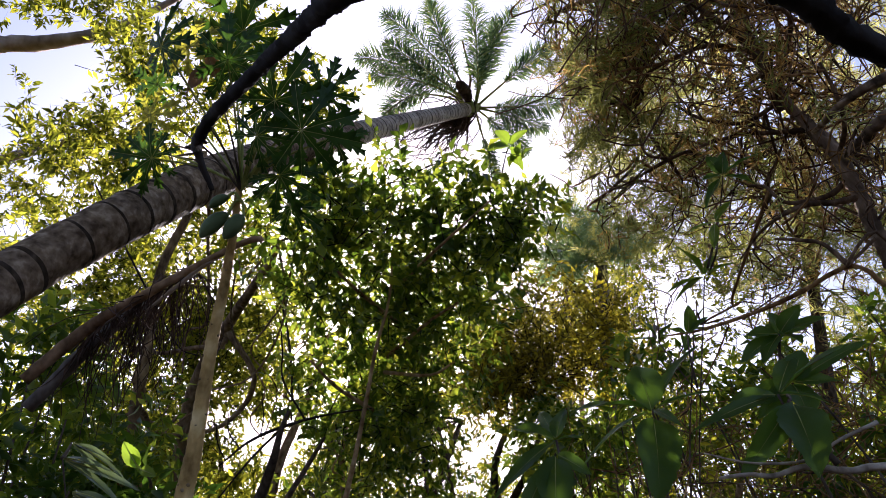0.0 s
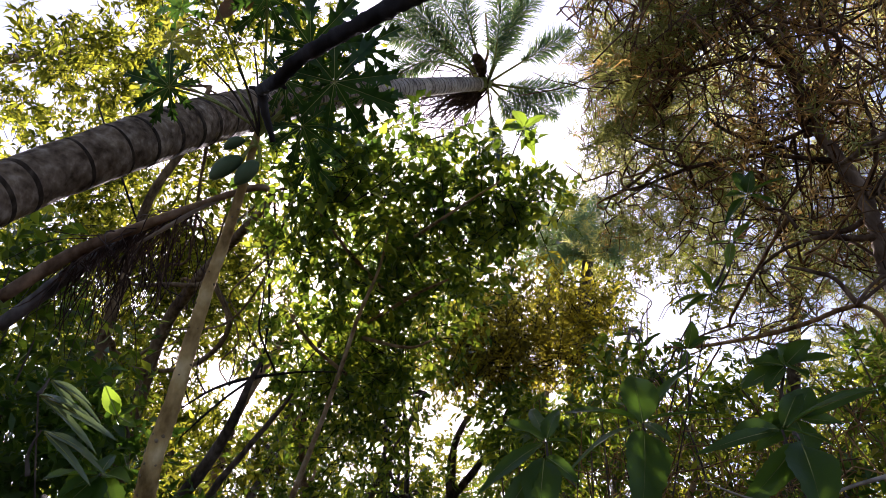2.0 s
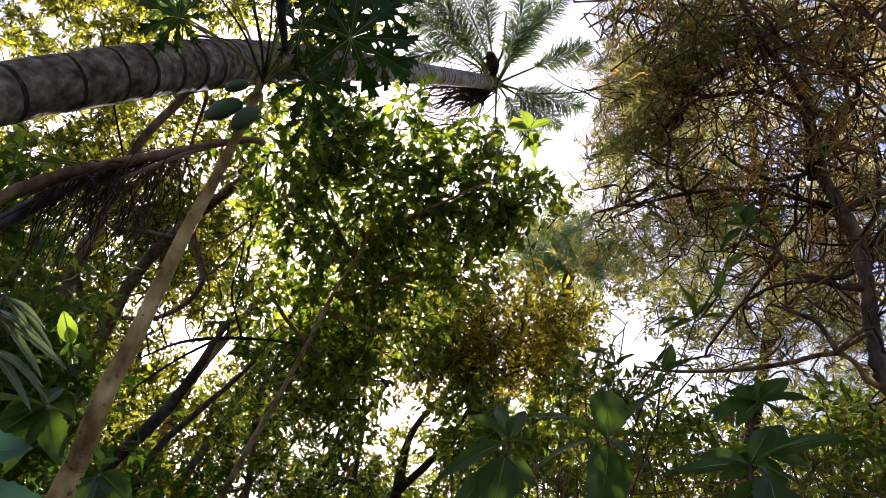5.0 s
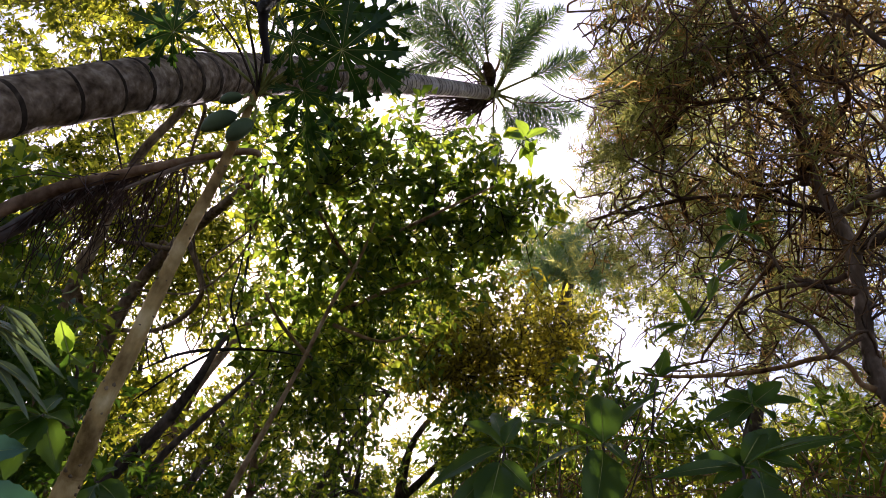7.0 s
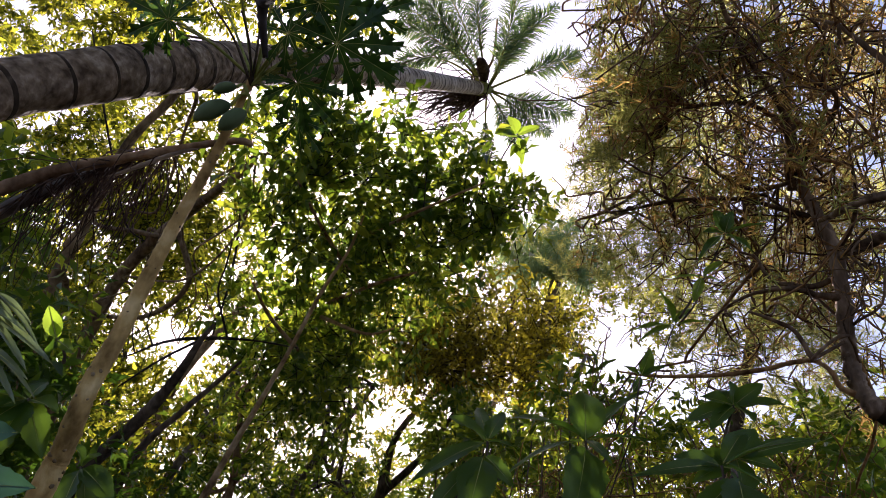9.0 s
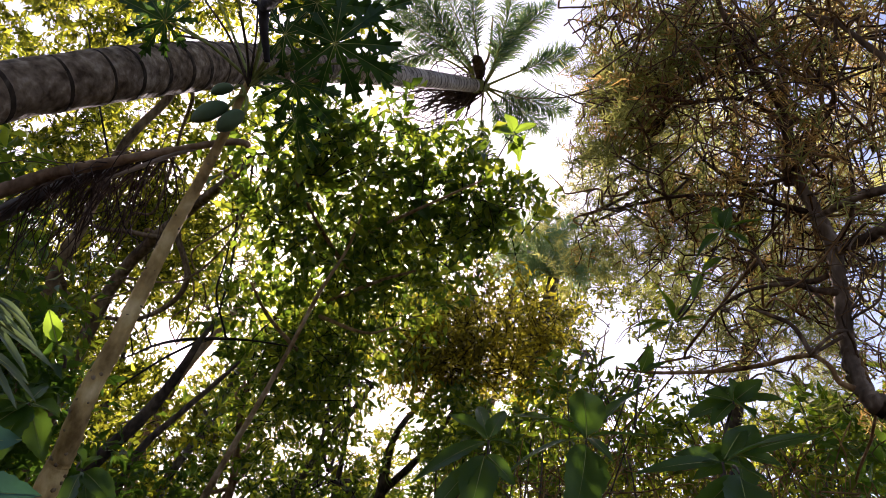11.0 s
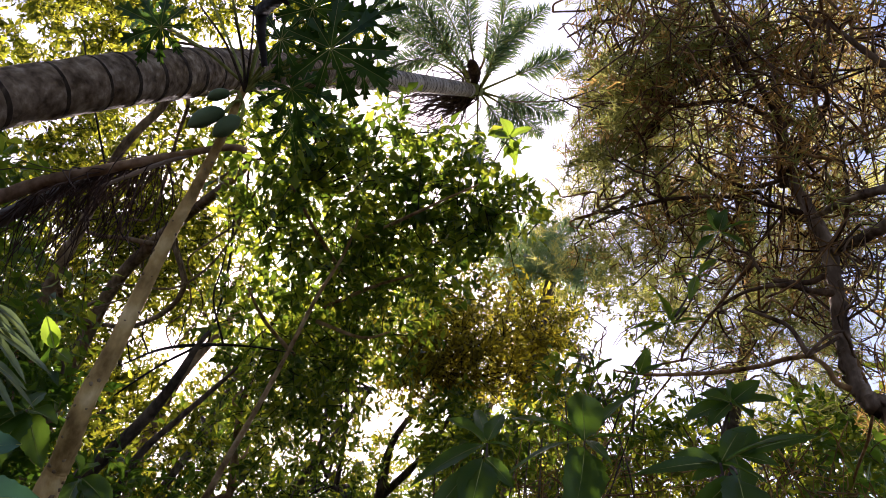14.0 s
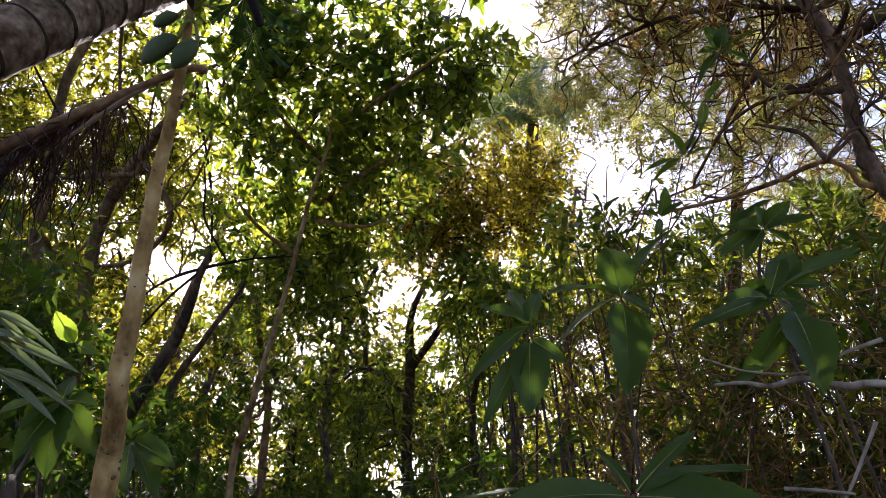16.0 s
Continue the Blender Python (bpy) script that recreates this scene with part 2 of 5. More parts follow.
def uneven(points, step, bar):
    """Which points lie in the dense parts of an uneven crown; the rest are gaps."""
    return np.array([noise.noise(Vector(p) * step) + 0.6 * noise.noise(Vector(p) * step * 2.6 + Vector((7, 3, 5))) > bar for p in points])


def foliage(name, blobs, twigs, per, length, material, parent, seed, width=0.36, spread=0.25, up=0.5, label="", stick=None, gaps=-0.05, swell=1.0, grain=0.36, airy=False):
    """A crown of twigs in uneven clumps; each twig bears leaves along it."""
    rng = np.random.default_rng(seed)
    blobs = [(*b[:3], *(swell * q for q in b[3:])) for b in blobs]
    c, heart = blob_points(rng, blobs, int(twigs * 1.75))
    dense = uneven(c, grain / length, gaps)
    c, heart = c[dense], heart[dense]
    # airy crowns drop the twigs that lie along these directions from the viewpoint
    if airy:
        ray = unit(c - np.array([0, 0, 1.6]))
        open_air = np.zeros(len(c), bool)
        for d, r in VIEW_GAPS:
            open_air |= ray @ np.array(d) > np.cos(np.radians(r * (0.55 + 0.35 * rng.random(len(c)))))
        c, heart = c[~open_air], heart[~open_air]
    twigs = len(c)
    out = unit(unit(c - heart) + 0.7 * rng.standard_normal((twigs, 3)) + [0, 0, 0.1])
    tl = spread * (0.6 + 0.8 * rng.random(twigs))
    s = (np.arange(per) + 0.5) / per
    base = (c[:, None] + out[:, None] * (tl[:, None] * (s - 0.5))[..., None]).reshape(-1, 3)
    ax = np.repeat(out, per, 0)
    n = len(base)
    around = unit(np.cross(ax, rng.standard_normal((n, 3))))
    way = unit(ax * 0.6 + around * 0.9 + rng.standard_normal((n, 3)) * 0.2 - [0, 0, 0.15])
    nor = unit(rng.standard_normal((n, 3)) * (1 - up) + np.array([0, 0, 1.0]) * up)
    ln = length * (0.6 + 0.7 * rng.random(n))
    v, q = leaf_arrays(base, way, nor, ln, ln * width * (0.8 + 0.4 * rng.random(n)))
    ob = quick_mesh(name, v, q, material, parent, label)
    if stick:
        e = unit(rng.standard_normal((twigs, 3)))
        a, b = c - out * tl[:, None] * 0.9, c + out * tl[:, None] * 0.5
        w = 0.004 * np.cross(out, e)
        w2 = 0.004 * e
        vv = np.stack([a + w, a - w, b, b + w2 * 0.2, a + w2, a - w2, b, b + w * 0.2], 1).reshape(-1, 3)
        k = np.arange(twigs)[:, None] * 8
        quick_mesh("twig_mass", vv, np.stack([k + [0, 1, 2, 3], k + [4, 5, 6, 7]], 1), stick, parent)["kind"] = "stuff"
    return ob


def ground_height(x, y):
    s = np.clip((y - 1.5) / 9.0, 0, 1)
    rise = 2.6 * s * s * (3 - 2 * s)
    return rise * (1.0 - 0.25 * np.tanh((x - 1) / 4)) + 0.06 * np.sin(1.7 * x + 0.6 * y) + 0.05 * np.sin(2.3 * y - x)


def on_ground(x, y, sink=0.05):
    return (x, y, float(ground_height(x, y)) - sink)


# directions from the viewpoint along which foliage is left out to show sky
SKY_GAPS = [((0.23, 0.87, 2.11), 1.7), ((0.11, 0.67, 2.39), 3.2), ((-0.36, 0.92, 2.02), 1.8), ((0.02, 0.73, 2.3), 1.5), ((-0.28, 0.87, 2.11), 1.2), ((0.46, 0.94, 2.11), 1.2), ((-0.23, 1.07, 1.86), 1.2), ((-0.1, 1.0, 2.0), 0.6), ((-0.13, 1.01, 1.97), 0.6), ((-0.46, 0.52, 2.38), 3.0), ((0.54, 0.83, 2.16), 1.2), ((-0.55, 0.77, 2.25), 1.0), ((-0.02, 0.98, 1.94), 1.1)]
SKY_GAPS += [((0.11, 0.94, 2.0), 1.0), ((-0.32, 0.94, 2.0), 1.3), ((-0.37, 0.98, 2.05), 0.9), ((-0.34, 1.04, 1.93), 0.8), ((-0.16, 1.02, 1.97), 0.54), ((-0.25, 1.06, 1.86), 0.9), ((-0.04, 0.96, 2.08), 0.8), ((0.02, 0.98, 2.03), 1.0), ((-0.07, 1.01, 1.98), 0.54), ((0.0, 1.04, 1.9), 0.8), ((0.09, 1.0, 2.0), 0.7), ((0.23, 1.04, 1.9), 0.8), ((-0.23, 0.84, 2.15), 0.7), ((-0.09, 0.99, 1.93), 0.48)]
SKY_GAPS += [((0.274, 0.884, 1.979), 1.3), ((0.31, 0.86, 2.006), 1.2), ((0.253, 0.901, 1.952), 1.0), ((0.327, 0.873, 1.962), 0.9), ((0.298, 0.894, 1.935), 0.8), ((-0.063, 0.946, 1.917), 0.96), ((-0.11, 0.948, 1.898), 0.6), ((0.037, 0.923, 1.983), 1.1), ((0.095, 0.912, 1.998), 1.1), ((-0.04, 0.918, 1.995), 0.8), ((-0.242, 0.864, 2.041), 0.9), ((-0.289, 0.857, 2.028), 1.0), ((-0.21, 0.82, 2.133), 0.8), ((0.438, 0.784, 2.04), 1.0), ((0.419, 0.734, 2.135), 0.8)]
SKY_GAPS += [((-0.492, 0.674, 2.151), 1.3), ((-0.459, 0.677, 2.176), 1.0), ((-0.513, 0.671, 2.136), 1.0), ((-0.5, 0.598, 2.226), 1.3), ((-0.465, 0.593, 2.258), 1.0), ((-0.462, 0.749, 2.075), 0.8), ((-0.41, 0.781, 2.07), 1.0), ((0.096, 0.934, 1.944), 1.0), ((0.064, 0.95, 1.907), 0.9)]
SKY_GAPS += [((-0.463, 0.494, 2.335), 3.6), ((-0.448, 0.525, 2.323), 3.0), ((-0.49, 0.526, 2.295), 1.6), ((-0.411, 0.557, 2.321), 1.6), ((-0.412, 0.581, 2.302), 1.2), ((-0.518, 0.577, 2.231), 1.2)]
VIEW_GAPS = [((Vector(d) - Vector((0, 0, 1.6))).normalized(), 0.84 * r) for d, r in SKY_GAPS]
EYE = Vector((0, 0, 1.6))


# ---- ground ----
xs = np.concatenate([-np.geomspace(1500, 14, 14), np.linspace(-12, 12, 97), np.geomspace(14, 1500, 14)])
ys = np.concatenate([-np.geomspace(1500, 8, 14), np.linspace(-6, 18, 97), np.geomspace(20, 1500, 14)])
gx, gy = np.meshgrid(xs, ys, indexing="ij")
gz = ground_height(gx, gy)
gi, gj = np.meshgrid(np.arange(len(xs) - 1), np.arange(len(ys) - 1), indexing="ij")
gk = gi * len(ys) + gj
ground = quick_mesh("ground", np.stack([gx, gy, gz], -1), np.stack([gk, gk + len(ys), gk + len(ys) + 1, gk + 1], -1), LITTER)
tagged(ground, "brown forest floor of leaf litter on a slope", "ground", kind="structure")


# ---- leaning ringed palm ----
def palm():
    thing = empty("palm_tree", "tall leaning palm with grey ringed trunk and feathery crown", "palm tree")
    pts = [(*on_ground(-1.5, 0.35), 0.13), (-1.28, 0.72, 1.55, 0.075), (-1.11, 1.04, 2.33, 0.068), (-1.022, 1.245, 2.688, 0.066), (-0.974, 1.322, 2.811, 0.068), (-0.918, 1.412, 2.953, 0.071), (-0.882, 1.582, 3.175, 0.075), (-0.855, 1.86, 3.51, 0.08),
           (-0.787, 2.581, 4.332, 0.079), (-0.575, 3.75, 5.61, 0.079), (-0.172, 5.23, 7.221, 0.078), (0.05, 5.75, 7.78, 0.075)]
    path = spline(pts, 14)
    # swollen joints along the trunk
    arc = np.concatenate([[0], np.cumsum(np.linalg.norm(np.diff(path[:, :3], axis=0), axis=1))])
    s = np.arange(0, arc[-1], 0.02)
    fine = np.stack([np.interp(s, arc, path[:, k]) for k in range(4)], 1)
    gap = 0.125
    ph = (s / gap) % 1.0
    fine[:, 3] *= 1 + 0.018 * np.exp(-((ph - 0.5) / 0.16) ** 2) - 0.006
    cut = int(len(fine) * 0.62)
    for name, piece, m, label in (("trunk", fine[:cut + 1], PALM_BARK, ""), ("upper_trunk", fine[cut:], PALE_PALM, "pale upper trunk")):
        v, q = tube_arrays(piece, 20, 0.006, np.random.default_rng(5))
        mesh_of(name, v, [tuple(int(k) for k in f) for f in q], m, thing, label)
    rng = np.random.default_rng(8)
    for k in range(int(arc[-1] / gap)):
        a = gap * (k + 0.5)
        if a < 1.0:
            continue
        w = np.array([-0.014, 0.001, 0.012]) * rng.uniform(0.3, 0.75) + a + rng.normal(0, 0.012)
        piece = np.stack([np.interp(w, s, fine[:, j]) for j in range(4)], 1)
        piece[:, 3] += [0.0008, 0.0016, 0.0008]
        v, q = tube_arrays(piece, 28, 0.006, np.random.default_rng(k))
        mesh_of("ring_scar", v, [tuple(int(x) for x in f) for f in q], RING_BARK, thing)
    head = np.array((0.075, 5.8, 7.84))
    axis = unit(fine[-1, :3] - fine[-20, :3])
    rng = np.random.default_rng(3)
    tube("crownshaft", [(*fine[-4, :3], 0.078), (*(head), 0.085), (*(head + axis * 0.3), 0.05)], PETIOLE, thing)
    # leaf stalks leave the shaft all round; each frond runs through a middle point to its tip
    for k, (mid, tip, bare) in enumerate((((0.228, 5.283, 7.867), (0.291, 4.9, 8.65), 0.3), ((0.286, 5.45, 7.985), (0.534, 5.348, 8.75), 0.35), ((-0.321, 5.21, 7.924), (-0.71, 4.986, 8.197), 0.2), ((-0.427, 5.287, 7.854), (-0.948, 5.289, 8.057), 0.25), ((-0.074, 5.095, 8.025), (-0.181, 4.85, 8.6), 0.3),
                                         ((0.589, 5.572, 7.992), (1.076, 5.475, 8.275), 0.42), ((0.649, 5.819, 7.761), (1.137, 6.023, 7.914), 0.22), ((0.511, 5.957, 7.782), (0.946, 6.373, 7.884), 0.3), ((0.187, 6.219, 7.681), (0.29, 6.722, 7.578), 0.45), ((-0.446, 5.531, 7.907), (-0.908, 5.774, 7.909), 0.4), ((0.375, 6.173, 7.86), (0.697, 6.696, 7.871), 0.3), ((0.33, 5.6, 8.3), (0.75, 5.25, 8.75), 0.3), ((-0.285, 5.095, 8.111), (-0.645, 4.59, 8.142), 0.18), ((-0.472, 5.264, 8.022), (-1.018, 4.929, 7.964), 0.18))):
        frond(head + axis * 0.2, np.array(mid), np.array(tip), thing, 40 + k, bare, 0.23 if k != 8 else 0.14)
    dead = []
    for k in range(110):
        a = np.array((0.02, 5.83, 7.76)) + rng.standard_normal(3) * [0.05, 0.04, 0.04]
        e = np.array((-0.42, 6.07, 7.69)) + rng.standard_normal(3) * [0.24, 0.2, 0.09]
        dead.append(crook(rng, a, e, 0.008, 0.004, 0.22, 5))
    tubes("dry_flower_stalk", dead, DRYBRUSH, thing, "brown dried hanging flower stalks")
    tube("old_sheath", [(0.07, 5.7, 7.86, 0.04), (0.06, 5.58, 7.87, 0.07), (0.02, 5.46, 7.86, 0.06), (-0.02, 5.4, 7.85, 0.015)], DRYBRUSH, thing, "dark dead leaf sheath", 9, 5, 0.15)
    tube("dead_stalk", [(0.1, 5.62, 7.95, 0.016), (0.141, 5.447, 7.993, 0.014), (0.112, 5.089, 8.156, 0.01)], RED_BARK, thing, "reddish dry leaf stalk", 7, 4, 0.05)
    return thing


def frond(base, mid, tip, parent, seed, bare=0.3, leaf=0.2, name="frond", count=62, material=None, label="arching feathery palm frond", sag=0.15):
    """A plumed frond: past its bare stalk, narrow leaflets stand out all round the rib."""
    rng = np.random.default_rng(seed)
    ctrl = 2 * mid - (base + tip) / 2
    s = np.linspace(0, 1, 16)[:, None]
    p = (1 - s) ** 2 * base + 2 * s * (1 - s) * ctrl + s**2 * tip
    rach = np.c_[p, 0.013 * (1 - s[:, 0]) + 0.003]
    ob = tube(name, rach[::3], PETIOLE, parent, label, 6, 3)
    t = np.linspace(bare, 1, count)
    b = np.stack([np.interp(t, s[:, 0], p[:, k]) for k in range(3)], 1)
    d = unit(np.gradient(b, axis=0))
    side = unit(np.cross(d, [0, 0, 1.0]))
    top = np.cross(side, d)
    vs, qs, k = [], [], 0
    swell = np.clip((t - bare) / 0.12, 0.35, 1) * np.clip((1.08 - t) / 0.25, 0.4, 1)
    for turn in np.arange(8) * math.pi / 4:
        a = turn + rng.normal(0, 0.35, count)[:, None]
        way = unit(side * np.cos(a) + top * np.sin(a) + d * rng.uniform(0.35, 0.9, (count, 1)) + rng.standard_normal(b.shape) * 0.12)
        ln = leaf * swell * (0.7 + 0.45 * rng.random(count))
        v, q = leaf_arrays(b, way, np.tile([0, 0, 1.0], (count, 1)) + 0.3 * rng.standard_normal(b.shape), ln, np.full(count, 0.0115), 0.3, sag)
        vs.append(v)
        qs.append(q + k)
        k += len(v)
    quick_mesh("leaflet_fringe", np.vstack(vs), np.vstack(qs), material or PALMGREEN, ob)
    return ob


palm()


def broad_leaf(base, tip, width, normal, parent, material, seed, name="leaf", rib=True):
    rng = np.random.default_rng(seed)
    base, tip = np.array(base), np.array(tip)
    L = np.linalg.norm(tip - base)
    w = (tip - base) / L
    side = unit(np.cross(w, np.array(normal, float)))
    n = np.cross(side, w)
    V, F = [], []
    rows, cols = 16, (-1, -0.5, 0, 0.5, 1)
    for i in range(rows + 1):
        t = i / rows
        prof = max(0.02, math.sin(math.pi * t ** 0.8) ** 0.8) * width / 2
        for c in cols:
            wav = 0.06 * width * math.sin(9 * t + 2 * c + seed) * abs(c)
            edge = 1 + (0.05 * (-1) ** i + rng.normal(0, 0.03)) * (abs(c) == 1)
            V.append(base + w * L * t + side * c * prof * edge + n * (abs(c) * prof * 0.35 + wav - 0.22 * L * t * t + 0.1 * L * t))
    for i in range(rows):
        for j in range(4):
            F.append((i * 5 + j, i * 5 + j + 1, i * 5 + j + 6, i * 5 + j + 5))
    ob = mesh_of(name, V, F, material, parent)
    if rib:
        tube("midrib", [(*(V[i * 5 + 2] - n * 0.0006), 0.0016 * (1.2 - i / rows)) for i in range(0, rows + 1, 2)], PETIOLE, ob, "", 5, 3, 0)
    return ob


# ---- papaya tree ----
def papaya_leaf(hub, size, normal, toward, parent, material, seed):
    """A hand-shaped leaf, whole in the middle; each lobe is cut again into pointed side lobes that lean forward."""
    rng = np.random.default_rng(seed)
    n = unit(np.array(normal, float))
    x = unit(np.array(toward, float) - n * (np.array(toward, float) @ n))
    y = np.cross(n, x)
    lobes = 9
    # outline of half a lobe: (along, out), in parts of the lobe's length
    cut = ((0.0, 0.0), (0.15, 0.052), (0.27, 0.085), (0.34, 0.04), (0.4, 0.048), (0.6, 0.155), (0.53, 0.044), (0.56, 0.05), (0.8, 0.165), (0.7, 0.04), (0.73, 0.045), (0.93, 0.085), (0.85, 0.028), (1.0, 0.0))
    V, F = [], []
    for i in range(lobes):
        a0 = math.radians(-150 + 300 * i / (lobes - 1)) + rng.normal(0, 0.06)
        ln = (1.0 - 0.36 * abs(i - (lobes - 1) / 2) / ((lobes - 1) / 2)) * rng.uniform(0.9, 1.1)
        sag, dish = rng.uniform(0.1, 0.4), rng.uniform(0.02, 0.09)
        ca, sa = math.cos(a0), math.sin(a0)
        for sgn in (-1, 1):
            first = len(V)
            for along, out in cut:
                along, out = along * ln * (1 + rng.normal(0, 0.02)), out * ln * rng.uniform(0.9, 1.15) * sgn
                r = math.hypot(along, out)
                for u, w in ((along * 0.97 if out else along, 0.0), (along, out)):
                    V.append(hub + size * ((ca * u - sa * w) * x + (sa * u + ca * w) * y) + n * size * (0.05 - sag * r * r + dish * abs(w) * 2))
            for k in range(len(cut) - 1):
                q = first + 2 * k
                F.append((q, q + 2, q + 3, q + 1) if sgn > 0 else (q, q + 1, q + 3, q + 2))
    ob = mesh_of("leaf", V, F, material, parent, "", False)
    for i in range(0, lobes, 1):
        tip = V[(i * 2 + 1) * 2 * len(cut) + 2 * (len(cut) - 1)]
        m = V[(i * 2 + 1) * 2 * len(cut) + 8]
        tube("vein", [(*(hub + n * size * 0.055), 0.0009), (*(m + n * 0.001), 0.0007), (*tip, 0.0004)], PETIOLE, ob, "", 4, 3, 0)
    return ob


def papaya():
    thing = empty("papaya_tree", "slender papaya tree with lobed leaves and three green fruits", "papaya tree")
    head = np.array((-0.525, 1.294, 2.889))
    stem = [(*(-0.745, 1.632, 1.959), 0.0250), (*(-0.729, 1.609, 2.038), 0.0238), (*(-0.711, 1.56, 2.149), 0.0219), (*(-0.691, 1.545, 2.269), 0.0199), (*(-0.669, 1.514, 2.403), 0.0179), (*(-0.641, 1.472, 2.539), 0.0158), (*(-0.606, 1.426, 2.647), 0.0137), (*(-0.571, 1.369, 2.739), 0.0114), (*(-0.555, 1.343, 2.793), 0.0103), (*(-0.54, 1.311, 2.85), 0.0092), (*(-0.528, 1.291, 2.891), 0.0093)]
    tube("trunk", [(*on_ground(-0.775, 1.682), 0.033), (-0.76, 1.652, 1.609, 0.028)] + stem, PAPAYA_BARK, thing, "", 16, 16, 0.04)
    # leaf scars and knots
    rng = np.random.default_rng(6)
    axis = spline(stem[:-2], 10)
    for k in range(56):
        i = rng.integers(1, len(axis) - 1)
        p = axis[i]
        out = unit(np.cross(rng.standard_normal(3), axis[i + 1][:3] - axis[i - 1][:3]))
        q = p[:3] + out * p[3] * 0.97
        w = p[3] * rng.uniform(0.1, 0.28)
        tube("leaf_scar", [(*(q - out * 0.003), w), (*(q + out * 0.0012), w * 0.8), (*(q + out * 0.0022), w * 0.3)], SCAR_BARK, thing, "", 7, 2, 0.25, k)
    for k, (s, e, w) in enumerate([((-0.552, 1.282, 2.844), (-0.598, 1.277, 2.813), 0.0169), ((-0.557, 1.304, 2.804), (-0.625, 1.302, 2.74), 0.0260), ((-0.515, 1.304, 2.791), (-0.564, 1.311, 2.73), 0.0253)]):
        fruit(np.array(s), np.array(e), w, head, thing, k)
    leaves = [((-0.308, 1.121, 2.868), 0.165, (0.05, -0.8, -0.6), 1), ((-0.427, 1.142, 2.897), 0.12, (-0.15, -0.85, -0.5), 13), ((-0.361, 1.072, 2.935), 0.15, (0.1, -0.7, -0.7), 14), ((-0.241, 1.163, 2.872), 0.1, (0.25, -0.8, -0.5), 15), ((-0.256, 1.121, 2.985), 0.12, (0.2, -0.75, -0.6), 16), ((-0.424, 1.406, 2.883), 0.1, (0.1, -0.9, -0.3), 17), ((-0.735, 1.203, 2.947), 0.125, (0.1, -0.8, -0.5), 2), ((-0.602, 0.951, 3.049), 0.13, (-0.5, -0.75, -0.3), 18), ((-0.456, 0.994, 3.013), 0.12, (0.2, -0.7, -0.6), 19), ((-0.411, 1.266, 2.871), 0.13, (0.2, -0.85, -0.3), 7), ((-0.531, 1.212, 3.434), 0.207, (0.1, -0.6, -0.8), 3), ((-0.896, 1.403, 3.501), 0.149, (-0.2, -0.8, -0.4), 4), ((-0.548, 1.22, 3.268), 0.166, (0.0, -0.7, -0.7), 5), ((-0.971, 1.519, 3.335), 0.116, (-0.3, -0.8, -0.3), 6)]
    for hub, size, nor, sd in leaves:
        hub = np.array(hub)
        lf = papaya_leaf(hub, size, nor, hub - head + np.array([0, 0, -0.05]), thing, PAPAYALEAF, sd)
        m = (hub + head) / 2 + np.array([0, 0, 0.02])
        tube("petiole", [(*head, 0.0036), (*m, 0.003), (*hub, 0.0025)], PETIOLE, lf, "pale green leaf stalk", 6, 5)
    # two leaves whose sunlit look comes from their yellow colour
    y = papaya_leaf(np.array((-0.664, 1.162, 3.326)), 0.14, (0, -0.9, -0.3), (-0.2, 0.2, 0.6), thing, SUNYELLOWLEAF, 9)
    y["label"] = "leaf tinted yellow as if sunlit"
    y = papaya_leaf(np.array((-0.805, 1.262, 3.185)), 0.11, (0, -0.9, -0.3), (0.2, 0.2, 0.6), thing, SUNYELLOWLEAF, 12)
    y["label"] = "leaf tinted yellow as if sunlit"
    for k, (p, q, w) in enumerate([((-0.573, 1.179, 3.243), (-0.672, 1.179, 3.169), 0.075), ((-0.589, 1.195, 3.218), (-0.589, 1.12, 3.252), 0.042)]):
        broad_leaf(p, q, w, (0.1, -0.9, 0.3), thing, DEADLEAF, 70 + k)["label"] = "curled dead brown leaf"
    for k, a in enumerate([(-0.625, 1.121, 2.946), (-0.548, 1.134, 2.941), (-0.515, 1.12, 2.993), (-0.305, 1.149, 2.898), (-0.368, 1.175, 2.885), (-0.393, 1.128, 2.92), (-0.394, 1.206, 2.877)]):
        e = np.array(a)
        tube("leaf_stalk", [(*(head + [0, 0, -0.02]), 0.0034), (*((head + e) / 2 + [0, 0, 0.012]), 0.0028), (*e, 0.002)], (BROWN_BARK, PETIOLE)[k > 2], thing, "", 6, 5)


def fruit(s, e, w, head, parent, seed):
    """A ribbed, tapering papaya from stalk end s to blossom end e."""
    prof = [(0.0, 0.14), (0.04, 0.36), (0.12, 0.6), (0.26, 0.84), (0.45, 0.98), (0.62, 1.0), (0.78, 0.84), (0.9, 0.55), (0.97, 0.28), (1.0, 0.05)]
    path = np.array([[*(s + (e - s) * f + [0, 0, 0.12 * np.linalg.norm(e - s) * math.sin(math.pi * f)]), 0.84 * w * r] for f, r in prof])
    v, q = tube_arrays(path, 20)
    c = np.repeat(path[:, :3], 20, 0)
    rib = 1 + 0.035 * np.cos(5 * np.tile(np.arange(20) * 2 * np.pi / 20, len(path)))
    v = c + (v - c) * rib[:, None]
    faces = [tuple(int(k) for k in f) for f in q] + [tuple(range(20))[::-1], tuple(range(len(v) - 20, len(v)))]
    ob = mesh_of("fruit", v, faces, FRUIT, parent, "green unripe papaya fruit")
    tube("stalk", [(*s, 0.0045), (*(s * 0.6 + head * 0.4), 0.004), (*(head + [0, 0, -0.05]), 0.005)], PETIOLE, ob, "", 6, 3)


papaya()


